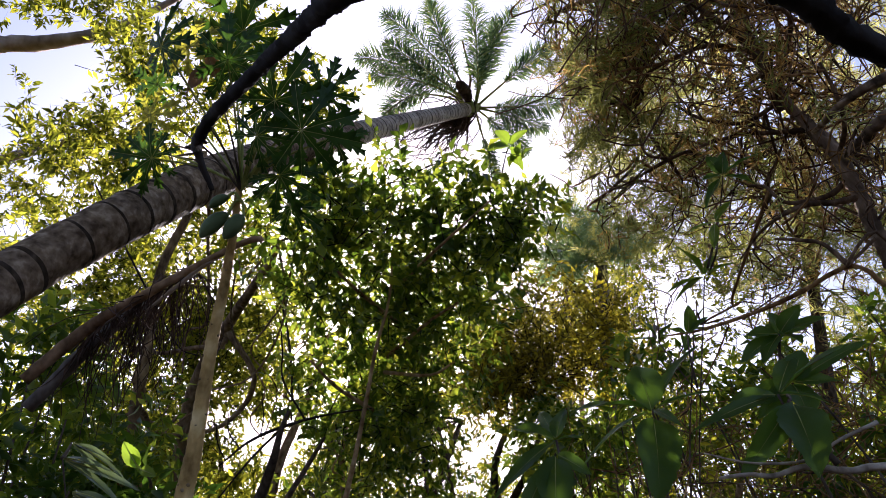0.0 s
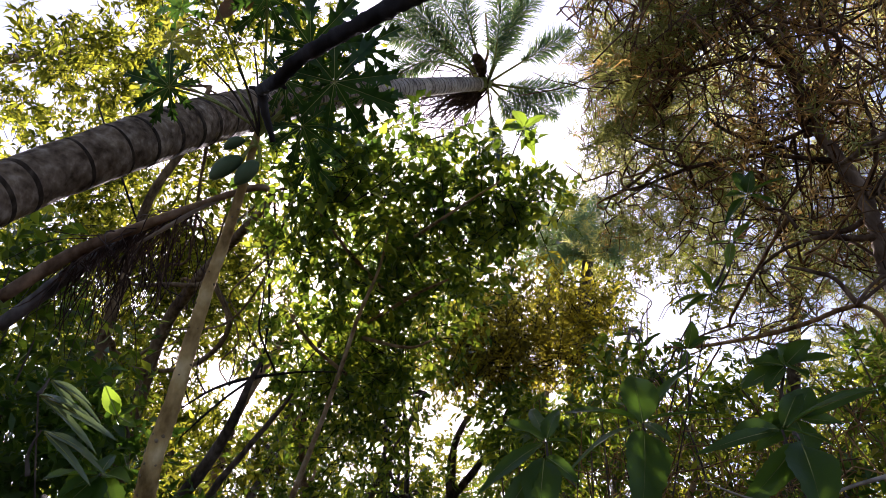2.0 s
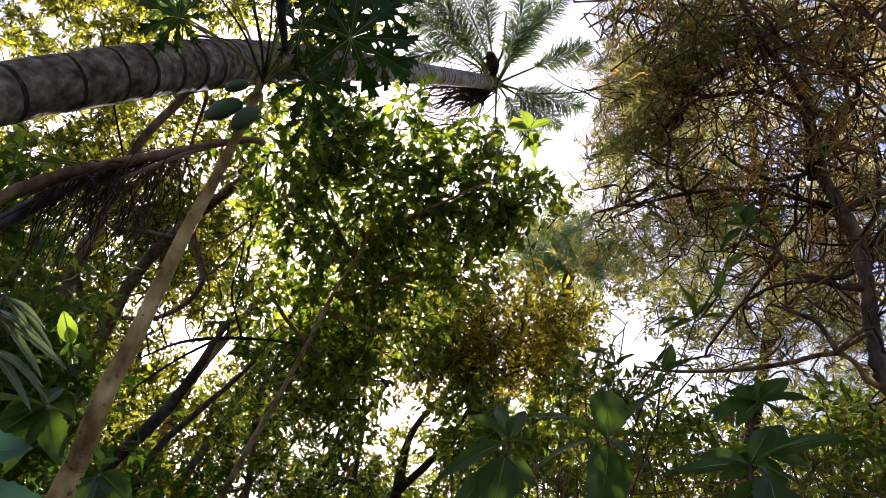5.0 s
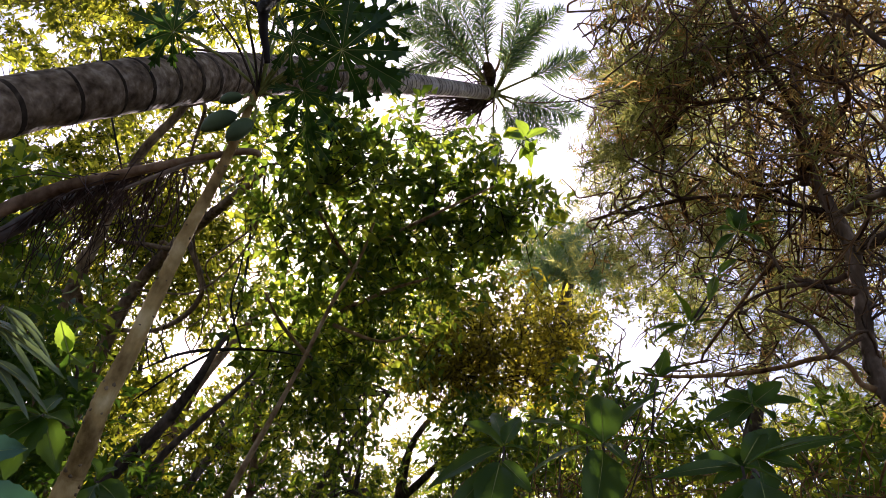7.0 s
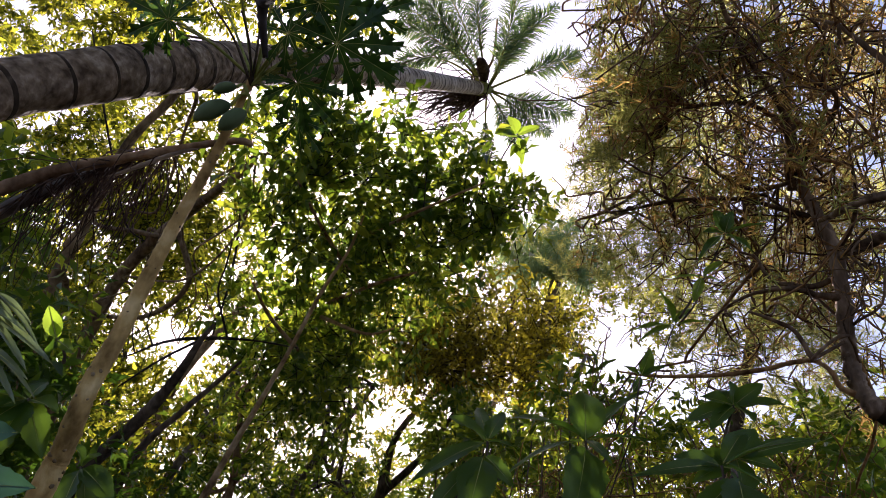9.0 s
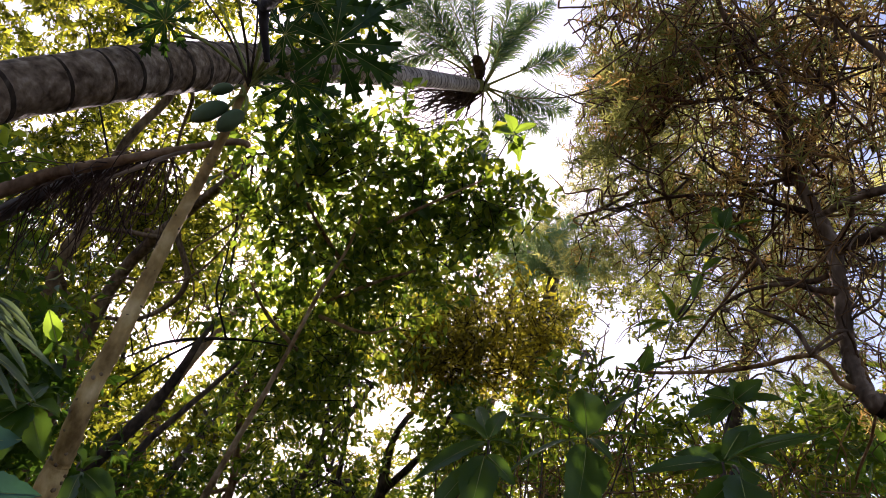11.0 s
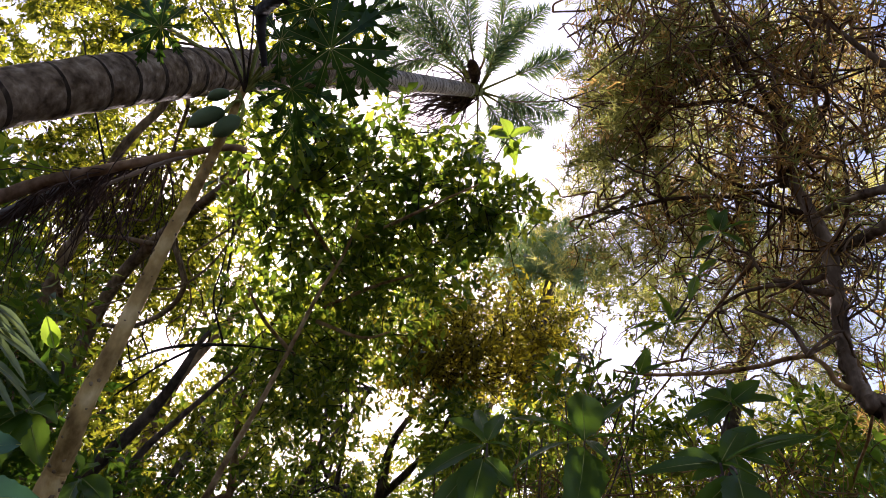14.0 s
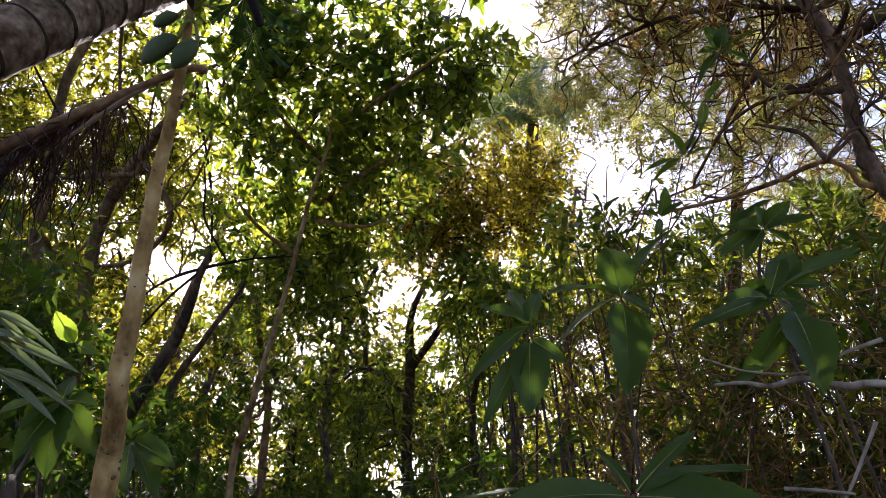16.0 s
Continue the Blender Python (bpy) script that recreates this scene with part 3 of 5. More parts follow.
# ---- trees as trunk, limbs and crown ----
def tree(label, trunk, limbs, crowns, material=BROWN_BARK, name="tree", sides=10):
    """trunk and limbs: rows of (x, y, z, radius). crowns: (blobs, twigs, leaves a twig, leaf length, material, seed)."""
    thing = empty(name, label, "tree", "woodland trees" if label.startswith("woodland") else "")
    tube("trunk", trunk, material, thing, "", sides, 6, 0.04, 2)
    for k, p in enumerate(limbs):
        tube("limb", p, material, thing, "", 7, 5, 0.05, k)
    wide = 0.48 if name == "broad_leaved_tree" else 0.36
    for blobs, twigs, per, ln, m, seed in crowns:
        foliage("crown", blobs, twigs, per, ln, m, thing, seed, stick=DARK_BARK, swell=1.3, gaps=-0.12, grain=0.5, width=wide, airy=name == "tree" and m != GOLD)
    return thing


def ball(p, rx, ry=None, rz=None):
    return (*p, rx, ry or rx, rz or rx)


# central broad-leaved tree with a slim stem
tree("slim broad-leaved tree with glossy green leaves", [(*on_ground(-1.275, 4.344), 0.0220), (*(-1.179, 4.239, 2.266), 0.0196), (-1.078, 4.109, 2.538, 0.0194), (-0.964, 3.958, 2.812, 0.0166), (-0.838, 3.785, 3.08, 0.0139), (-0.734, 3.642, 3.334, 0.0122), (-0.633, 3.478, 3.576, 0.0106), (-0.522, 3.354, 3.809, 0.0083), (-0.474, 3.27, 4.027, 0.0061)],
     [[(-0.802, 4.159, 3.548, 0.0156), (-0.956, 3.864, 3.593, 0.0112), (-1.021, 3.541, 3.614, 0.0070)], [(-0.652, 3.924, 3.780, 0.0152), (-0.374, 3.725, 3.850, 0.0110), (-0.150, 3.541, 3.853, 0.0070)], [(-0.556, 3.761, 3.918, 0.0149), (-0.688, 3.264, 3.865, 0.0101), (-0.768, 2.853, 3.822, 0.0062)], [(-0.436, 3.425, 3.991, 0.0123), (-0.107, 3.051, 3.969, 0.0080), (0.129, 2.823, 3.981, 0.0046)], [(-0.692, 3.999, 3.717, 0.0134), (-0.397, 3.945, 3.624, 0.0093), (-0.234, 3.854, 3.642, 0.0055)]],
     [([ball((-0.748, 3.112, 4.162), 0.36), ball((-0.377, 3.265, 4.373), 0.32), ball((0.055, 3.23, 4.284), 0.28), ball((-0.571, 3.649, 4.17), 0.4), ball((-0.105, 3.715, 4.31), 0.38), ball((0.246, 3.455, 4.313), 0.28), ball((-0.999, 3.544, 4.009), 0.24), ball((-0.9, 2.95, 4.147), 0.3), ball((0.285, 3.051, 4.472), 0.09)], 440, 9, 0.082, BROAD, 11),
      ([ball((-0.848, 4.166, 4.036), 0.4), ball((-0.484, 4.437, 4.067), 0.42), ball((-0.205, 4.258, 4.213), 0.3), ball((-0.684, 4.868, 3.834), 0.4), ball((-1.047, 4.607, 3.772), 0.3), ball((-0.919, 5.348, 3.649), 0.4), ball((-1.223, 4.286, 3.866), 0.2)], 440, 9, 0.08, BROAD, 12)], TAN_BARK, "broad_leaved_tree")
# golden-lit small tree
tree("small tree with fine golden-green sunlit foliage", [(*on_ground(*(-0.25, 7.54, 2.09)[:2]), 0.07), (*(-0.33, 7.26, 2.73), 0.055), (*(-0.24, 6.89, 3.55), 0.05), (*(-0.17, 6.65, 4.08), 0.03), (*(0.33, 6.17, 4.64), 0.012)],
     [[(*(-0.24, 6.89, 3.55), 0.04), (*(0.12, 6.69, 3.96), 0.03), (*(0.41, 6.27, 4.39), 0.018), (*(0.77, 5.97, 4.56), 0.006)], [(*(-0.28, 6.99, 3.31), 0.03), (*(-0.68, 7.08, 3.64), 0.02), (*(-1.02, 7.16, 3.46), 0.01)]],
     [([ball((0.45, 5.86, 4.73), 0.6, 0.8, 0.36), ball((0.9, 5.57, 4.8), 0.3, 0.3, 0.22), ball((0.04, 6.01, 4.51), 0.4, 0.4, 0.3), ball((0.85, 5.99, 4.53), 0.42, 0.4, 0.25), ball((-0.26, 6.07, 4.78), 0.25), ball((0.16, 5.97, 4.74), 0.35), ball((-0.11, 6.23, 4.54), 0.35, 0.3, 0.22)], 980, 11, 0.066, GOLD, 13)], BROWN_BARK)

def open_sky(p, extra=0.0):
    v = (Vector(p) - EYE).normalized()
    return any(math.degrees(v.angle(d)) < r + extra for d, r in VIEW_GAPS)


def far_palm():
    thing = empty("palm_tree", "slender distant palm with feathery blue-green fronds", "palm tree")
    base, top = (0.9, 9.27, 3.05), (1.35, 7.5, 6.58)
    tube("trunk", [(*on_ground(*base[:2]), 0.12), (*base, 0.1), (*(1.07, 8.71, 4.29), 0.09), (*(1.22, 8.15, 5.53), 0.083), (*top, 0.07)], GREY_BARK, thing, "", 12, 8, 0.03)
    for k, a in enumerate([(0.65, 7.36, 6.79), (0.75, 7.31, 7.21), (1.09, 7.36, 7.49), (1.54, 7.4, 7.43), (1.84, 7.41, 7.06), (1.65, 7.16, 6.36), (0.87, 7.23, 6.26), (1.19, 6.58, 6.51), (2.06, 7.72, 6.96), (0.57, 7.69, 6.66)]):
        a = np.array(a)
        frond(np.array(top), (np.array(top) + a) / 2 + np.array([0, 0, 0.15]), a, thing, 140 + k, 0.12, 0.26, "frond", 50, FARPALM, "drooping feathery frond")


far_palm()
def woodland_tree(k, tr, cr, tw):
    """A tree of the wood: a slim leaning trunk, the main parts of its crown, and loose boughs that fill it up its height."""
    x, y = tr[0][:2]
    r4 = np.random.default_rng(500 + k)
    far_off = math.hypot(x, y)
    extra = 0
    while extra < 7:
        az = math.atan2(x, y) + r4.uniform(-0.13, 0.13)
        el = math.radians(r4.uniform(8, 35))
        d = far_off * r4.uniform(0.95, 1.3)
        p = (d * math.sin(az), d * math.cos(az), 1.6 + d * math.tan(el))
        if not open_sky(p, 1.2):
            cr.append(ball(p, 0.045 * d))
            extra += 1
    tw += 190 if k < 8 else 90
    skin = STEM_BARK if k < 2 else (GREY_BARK, BROWN_BARK, FROND_BARK)[k % 3]
    limbs = []
    for h in range(6):
        q = tr[r4.integers(1, len(tr))]
        e = np.array(min(cr, key=lambda b: math.dist(b[:3], q[:3]) + r4.uniform(0, 1.5))[:3])
        e = np.array(q[:3]) + (e - np.array(q[:3])) * min(1.0, 1.6 / max(0.2, math.dist(e, q[:3])))
        limbs.append(crook(r4, np.array(q[:3]), e, q[3] * 0.55, 0.005, 0.16, 7))
    # shade on these crowns is put in through a darker leaf material
    dark = k in (7, 8, 9, 10)
    tree("woodland tree with dark green shaded crown" if dark else "woodland tree with sunlit green-yellow crown", [(*on_ground(x, y), tr[0][3] * 1.2)] + tr, limbs, [(cr, int(tw * 1.3), 12, 0.095, BROAD if dark else CANOPY, 60 + k)], skin)


woodland_tree(0, [(-2.592, 4.705, 3.182, 0.0532), (-2.533, 4.462, 3.58, 0.0460), (-2.452, 4.242, 3.871, 0.0411), (-2.368, 4.121, 4.163, 0.0349), (-2.25, 3.921, 4.733, 0.0314), (-2.044, 3.812, 5.157, 0.0277), (-1.933, 3.704, 5.623, 0.0176)],
              [ball((-4.26, 5.87, 6.3), 0.8), ball((-3.91, 6.14, 6.79), 0.6), ball((-4.18, 6.59, 5.26), 0.6), ball((-3.72, 6.38, 5.56), 0.5), ball((-3.394, 4.16, 6.397), 0.4), ball((-3.051, 4.426, 6.685), 0.4), ball((-2.63, 4.335, 6.99), 0.36), ball((-2.281, 4.731, 7.367), 0.34), ball((-1.848, 5.044, 7.528), 0.34), ball((-1.419, 5.351, 7.649), 0.34), ball((-1.673, 4.707, 7.849), 0.3), ball((-1.517, 5.777, 6.922), 0.3), ball((-0.984, 5.862, 6.954), 0.25), ball((-2.057, 4.261, 7.547), 0.35), ball((-2.902, 3.891, 6.918), 0.45)], 760)
woodland_tree(1, [(*(-2.42, 4.89, 3.22), 0.05), (*(-2.36, 4.77, 3.49), 0.048), (*(-2.2, 4.52, 4.04), 0.045), (*(-1.83, 4.16, 4.32), 0.04), (*(-1.32, 3.58, 4.38), 0.026), (*(-1.16, 3.28, 4.3), 0.014)],
              [ball((-2.72, 5.54, 5.01), 0.45), ball((-2.38, 4.97, 5.84), 0.45), ball((-2.31, 5.85, 5.44), 0.5), ball((-3.45, 5.07, 5.7), 0.45)], 330)
woodland_tree(2, [(*(-2.81, 7.86, 3.95), 0.068), (*(-2.61, 7.56, 4.61), 0.053), (*(-2.27, 7.45, 5.33), 0.038), (*(-1.95, 7.32, 6.1), 0.022)],
              [ball((-2.6, 7.88, 6.02), 0.6), ball((-3.24, 7.82, 6.11), 0.6), ball((-4.29, 8.27, 5.46), 0.8), ball((-4.68, 8.62, 4.95), 0.7)], 520)
woodland_tree(3, [(*(-2.84, 9.01, 3.84), 0.053), (*(-2.44, 8.67, 4.56), 0.045), (*(-2.18, 8.34, 5.29), 0.034), (*(-1.77, 7.98, 6.07), 0.022)],
              [ball((-3.19, 8.94, 6.45), 0.6), ball((-3.41, 9.75, 4.66), 0.9), ball((-4.55, 9.74, 4.74), 0.9), ball((-2.74, 9.27, 4.47), 0.6)], 560)
woodland_tree(4, [(*(-1.79, 9.24, 3.26), 0.068), (*(-1.55, 9.02, 3.74), 0.053), (*(-1.1, 8.88, 4.52), 0.045), (*(-0.63, 8.7, 5.39), 0.030)],
              [ball((-1.78, 10.47, 5.42), 1.0), ball((-2.65, 10.18, 6.09), 0.7), ball((-1.04, 10.06, 6.28), 0.9), ball((-2.35, 10.87, 4.54), 0.6), ball((-0.64, 10.62, 5.02), 0.7)], 620)
woodland_tree(5, [(*(0.7, 9.95, 3.03), 0.05), (*(0.78, 9.29, 4.5), 0.04), (*(0.95, 8.87, 5.91), 0.03), (*(0.99, 8.49, 7.24), 0.02)],
              [ball((1.07, 8.78, 7.81), 0.5), ball((1.78, 8.34, 7.53), 0.5), ball((1.06, 10.5, 5.2), 0.8), ball((0.7, 9.3, 5.46), 0.5)], 420)
woodland_tree(6, [(*(1.6, 9.79, 3.08), 0.068), (*(1.71, 9.32, 4.13), 0.060), (*(1.74, 8.85, 5.19), 0.045), (*(1.96, 8.41, 6.16), 0.022)],
              [ball((1.87, 10.65, 4.83), 0.9), ball((2.92, 10.8, 4.45), 1.0), ball((3.95, 10.67, 4.68), 0.9), ball((2.45, 10.21, 5.78), 0.7), ball((3.62, 10.19, 5.77), 0.6), ball((5.25, 10.41, 5.19), 1.2)], 900)
woodland_tree(7, [(*(-0.96, 8.35, 2.76), 0.038), (*(-0.74, 7.86, 3.85), 0.030), (*(-0.79, 7.43, 4.8), 0.022), (*(-0.97, 7.06, 5.65), 0.015)],
              [ball((-1.02, 9.14, 3.45), 0.6), ball((-0.19, 9.54, 3.75), 0.6), ball((0.5, 9.31, 4.22), 0.6)], 360)
woodland_tree(8, [(*(-1.46, 6.25, 2.58), 0.035), (*(-1.37, 5.99, 3.16), 0.03), (*(-1.41, 5.73, 3.75), 0.022), (*(-1.27, 5.48, 4.28), 0.01)],
              [ball((-1.52, 5.56, 4.13), 0.3), ball((-1.27, 5.73, 3.74), 0.4), ball((-1.72, 6.07, 3.49), 0.35), ball((-1.27, 6.19, 3.2), 0.4), ball((-1.71, 6.3, 2.97), 0.35)], 90)
woodland_tree(9, [(*(-0.99, 6.81, 2.52), 0.035), (*(-0.99, 6.53, 3.16), 0.03), (*(-0.79, 6.25, 3.78), 0.022), (*(-0.84, 5.98, 4.37), 0.01)],
              [ball((-0.86, 6.09, 4.14), 0.4), ball((-0.6, 6.31, 3.63), 0.4), ball((-0.99, 6.57, 3.32), 0.4), ball((-0.57, 6.72, 2.96), 0.4), ball((-0.99, 6.86, 2.67), 0.35)], 100)
woodland_tree(10, [(*(0.32, 7.35, 2.49), 0.035), (*(0.32, 7.04, 3.17), 0.03), (*(0.47, 6.78, 3.74), 0.022), (*(0.46, 6.57, 4.23), 0.01)],
              [ball((0.28, 6.69, 3.95), 0.4), ball((0.62, 6.87, 3.53), 0.4), ball((0.18, 7.2, 3.32), 0.4), ball((0.86, 7.34, 2.97), 0.45), ball((0.03, 7.42, 2.83), 0.4)], 260)
woodland_tree(11, [(*(2.02, 8.36, 2.59), 0.05), (*(2.02, 8.01, 3.37), 0.04), (*(2.27, 7.67, 4.13), 0.03), (*(2.2, 7.37, 4.8), 0.015)],
              [ball((1.98, 7.81, 4.8), 0.4), ball((2.44, 7.58, 4.81), 0.45), ball((1.87, 8.04, 4.29), 0.5), ball((2.31, 7.96, 3.96), 0.5), ball((2.84, 7.76, 4.38), 0.45), ball((1.8, 7.8, 5.31), 0.25)], 190)
woodland_tree(12, [(*(3.05, 8.37, 2.51), 0.05), (*(3.17, 8.03, 3.28), 0.04), (*(3.11, 7.68, 4.06), 0.03), (*(3.25, 7.28, 4.94), 0.015)],
              [ball((3.25, 7.56, 4.8), 0.4), ball((3.37, 7.63, 4.15), 0.5), ball((2.97, 8.07, 3.68), 0.5), ball((3.94, 7.49, 4.44), 0.4), ball((3.75, 7.83, 3.68), 0.5), ball((2.72, 7.76, 5.36), 0.22)], 220)
woodland_tree(13, [(*(-3.63, 8.71, 3.32), 0.05), (*(-3.6, 8.39, 4.03), 0.04), (*(-3.45, 8.08, 4.72), 0.03), (*(-3.49, 7.78, 5.38), 0.015)],
              [ball((-3.77, 8.44, 3.92), 0.5), ball((-3.32, 8.66, 3.67), 0.5), ball((-4.21, 8.16, 4.81), 0.5), ball((-2.8, 8.92, 3.55), 0.5)], 330)

tree("tall pale-barked tree leaning over the wood", [(*on_ground(-13.5, 9.0), 0.3), (*(-12.16, 7.86, 11.57), 0.22), (*(-8.54, 7.2, 12.78), 0.17), (*(-7.25, 7.37, 13.01), 0.14), (*(-6.17, 7.57, 13.34), 0.1), (*(-5.04, 7.67, 14.15), 0.05)], [[(*(-10.69, 8.16, 10.47), 0.12), (*(-7.93, 8.03, 10.9), 0.09), (*(-7.15, 8.02, 10.98), 0.06), (*(-6.15, 7.93, 11.19), 0.03)]],
     [([ball((-5.92, 6.72, 12.82), 0.6), ball((-6.95, 6.58, 12.92), 0.5), ball((-5.47, 7.39, 11.97), 0.6), ball((-5.48, 6.87, 12.66), 0.5), ball((-6.66, 7.28, 11.17), 0.5), ball((-6.41, 7.76, 10.56), 0.7), ball((-5.35, 7.61, 10.86), 0.6), ball((-7.31, 7.97, 10.2), 0.7), ball((-7.27, 8.44, 10.5), 0.5), ball((-6.45, 8.42, 10.53), 0.5), ball((-5.85, 8.26, 10.76), 0.5), ball((-5.33, 8.48, 10.45), 0.5)], 560, 11, 0.14, CANOPY, 59)], PALE_BARK)

# low growth on the slope
under = []
rng = np.random.default_rng(77)
for k in range(60):
    x = rng.uniform(-9, 9)
    y = rng.uniform(8, 14)
    z = float(ground_height(x, y))
    under.append((x, y, z + rng.uniform(0.1, 1.7), rng.uniform(0.6, 1.1), 0.7, rng.uniform(0.4, 0.8)))
def bush(blob, twigs, leaf, material, seed, label, group):
    """A bush: a few stems from the ground and a loose crown."""
    thing = empty("bush", label, "bush", group)
    r3 = np.random.default_rng(seed)
    x, y, z, rx, ry, rz = blob
    g = on_ground(x, y)
    for k in range(3):
        e = np.array([x, y, z]) + r3.standard_normal(3) * [rx * 0.4, ry * 0.4, rz * 0.3]
        tube("stem", [(*g, 0.014), (*((np.array(g) + e) / 2 + r3.standard_normal(3) * 0.08), 0.01), (*e, 0.004)], BROWN_BARK, thing, "", 6, 4, 0.05, k)
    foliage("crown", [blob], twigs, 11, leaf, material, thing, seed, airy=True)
    return thing


for k, u in enumerate(under):
    bush(u, int(95 * u[3] * u[5] / 0.5), 0.115, CANOPY, 300 + k, "sunlit green bush on the wooded slope", "bushes on the slope")

# low dark thicket near the path; its shade is put into the leaf material
thicket = [(*(-1.77, 3.47, 2.45), 0.5, 0.5, 0.4), (*(-1.68, 4.53, 2.51), 0.5, 0.5, 0.4), (*(-1.87, 3.15, 2.67), 0.35, 0.4, 0.35), (*(1.13, 3.56, 2.09), 0.6, 0.5, 0.4), (*(1.47, 3.0, 2.11), 0.5, 0.5, 0.5), (*(1.59, 3.57, 2.53), 0.4, 0.4, 0.4), (*(1.81, 3.1, 2.59), 0.3, 0.4, 0.4), (*(0.74, 5.25, 2.25), 0.6, 0.5, 0.35), (*(-0.2, 6.34, 2.32), 0.7, 0.5, 0.3)]
thicket += [(*(0.98, 4.405, 3.636), 0.35, 0.35, 0.28), (*(0.567, 4.771, 3.442), 0.4, 0.4, 0.32), (*(-1.536, 6.342, 2.471), 0.6, 0.5, 0.3), (*(-0.846, 6.273, 2.361), 0.6, 0.5, 0.3), (*(-2.25, 2.87, 3.42), 0.4, 0.4, 0.35), (*(-2.18, 2.87, 2.93), 0.45, 0.4, 0.4), (*(-2.23, 3.67, 3.36), 0.45, 0.4, 0.4), (*(2.51, 4.35, 3.4), 0.5, 0.5, 0.45), (*(2.58, 3.85, 3.41), 0.45, 0.45, 0.45), (*(1.3, 5.85, 3.69), 0.5, 0.5, 0.3), (*(1.86, 5.18, 3.78), 0.4, 0.5, 0.3), (*(0.61, 6.37, 3.84), 0.5, 0.5, 0.35), (*(0.36, 5.73, 3.86), 0.5, 0.5, 0.35), (*(1.09, 6.63, 4.39), 0.5, 0.5, 0.4)]
for k, u in enumerate(thicket):
    bush(u, 45 if k in (7, 8) else 32 if k in (9, 10) else 70 if k > 8 else 45 if k in (3, 4, 5, 6) else 80, 0.1, SHRUB if k < 9 else BROAD, 400 + k, "shaded dark green bush beside the path", "bushes beside the path")

# far woods, left open along those directions from the viewpoint so sky shows
def wood_blobs(count, spread, near, far_off, low_z, high_z, seed, ring=False):
    rng = np.random.default_rng(seed)
    out = []
    while len(out) < count:
        a = rng.uniform(*spread)
        d = rng.uniform(near, far_off)
        z = rng.uniform(low_z, high_z)
        p = (d * math.sin(a), d * math.cos(a), z)
        r = rng.uniform(0.6, 1.5) * d / 18
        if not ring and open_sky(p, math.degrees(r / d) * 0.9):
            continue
        out.append((*p, r * 1.2, r, r * 0.8))
    return out


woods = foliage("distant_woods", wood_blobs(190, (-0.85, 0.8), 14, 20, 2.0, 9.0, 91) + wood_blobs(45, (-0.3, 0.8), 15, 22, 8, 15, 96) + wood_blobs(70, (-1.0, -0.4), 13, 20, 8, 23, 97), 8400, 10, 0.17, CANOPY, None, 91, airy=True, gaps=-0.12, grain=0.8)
tagged(woods, "distant woodland foliage with bright gaps of sky", "woods", kind="stuff")
# unseen foliage added beside, behind and above the path to dim and warm skylight
around = wood_blobs(120, (1.0, 5.28), 6, 13, 1.5, 13, 93, True)
r2 = np.random.default_rng(94)
around += [(r2.uniform(-8, 8), r2.uniform(-8, 0.3), r2.uniform(8, 12), 1.5, 1.5, 0.7) for k in range(60)]
rest = foliage("unseen_woods", around, 5200, 9, 0.3, CANOPY, None, 95, width=0.45)
tagged(rest, "unseen foliage added round the path to dim and warm the sky light", "woods", kind="stuff")


# ---- twiggy needle tree ----
def needles(name, twigs, per, length, material, parent, seed):
    """Needles that stand out all along each twig, as on a bottle brush. twigs: rows of two ends."""
    rng = np.random.default_rng(seed)
    n = len(twigs) * per
    a, b = np.repeat(twigs[:, 0], per, 0), np.repeat(twigs[:, 1], per, 0)
    d = unit(b - a)
    c = a + (b - a) * rng.random((n, 1))
    around = unit(np.cross(d, rng.standard_normal((n, 3))))
    w = unit(d * rng.uniform(0.4, 1.3, (n, 1)) + around)
    ln = length * (0.55 + 0.7 * rng.random((n, 1)))
    s = unit(np.cross(w, rng.standard_normal((n, 3)))) * 0.0027
    v = np.stack([c - s, c + s, c + w * ln + s * 0.5, c + w * ln - s * 0.5], 1).reshape(-1, 3)
    return quick_mesh(name, v, np.arange(len(v)).reshape(-1, 4), material, parent)


def within(p):
    return p[:, 0] > 0.147 * p[:, 1] + 0.052 * (p[:, 2] - 1.6)


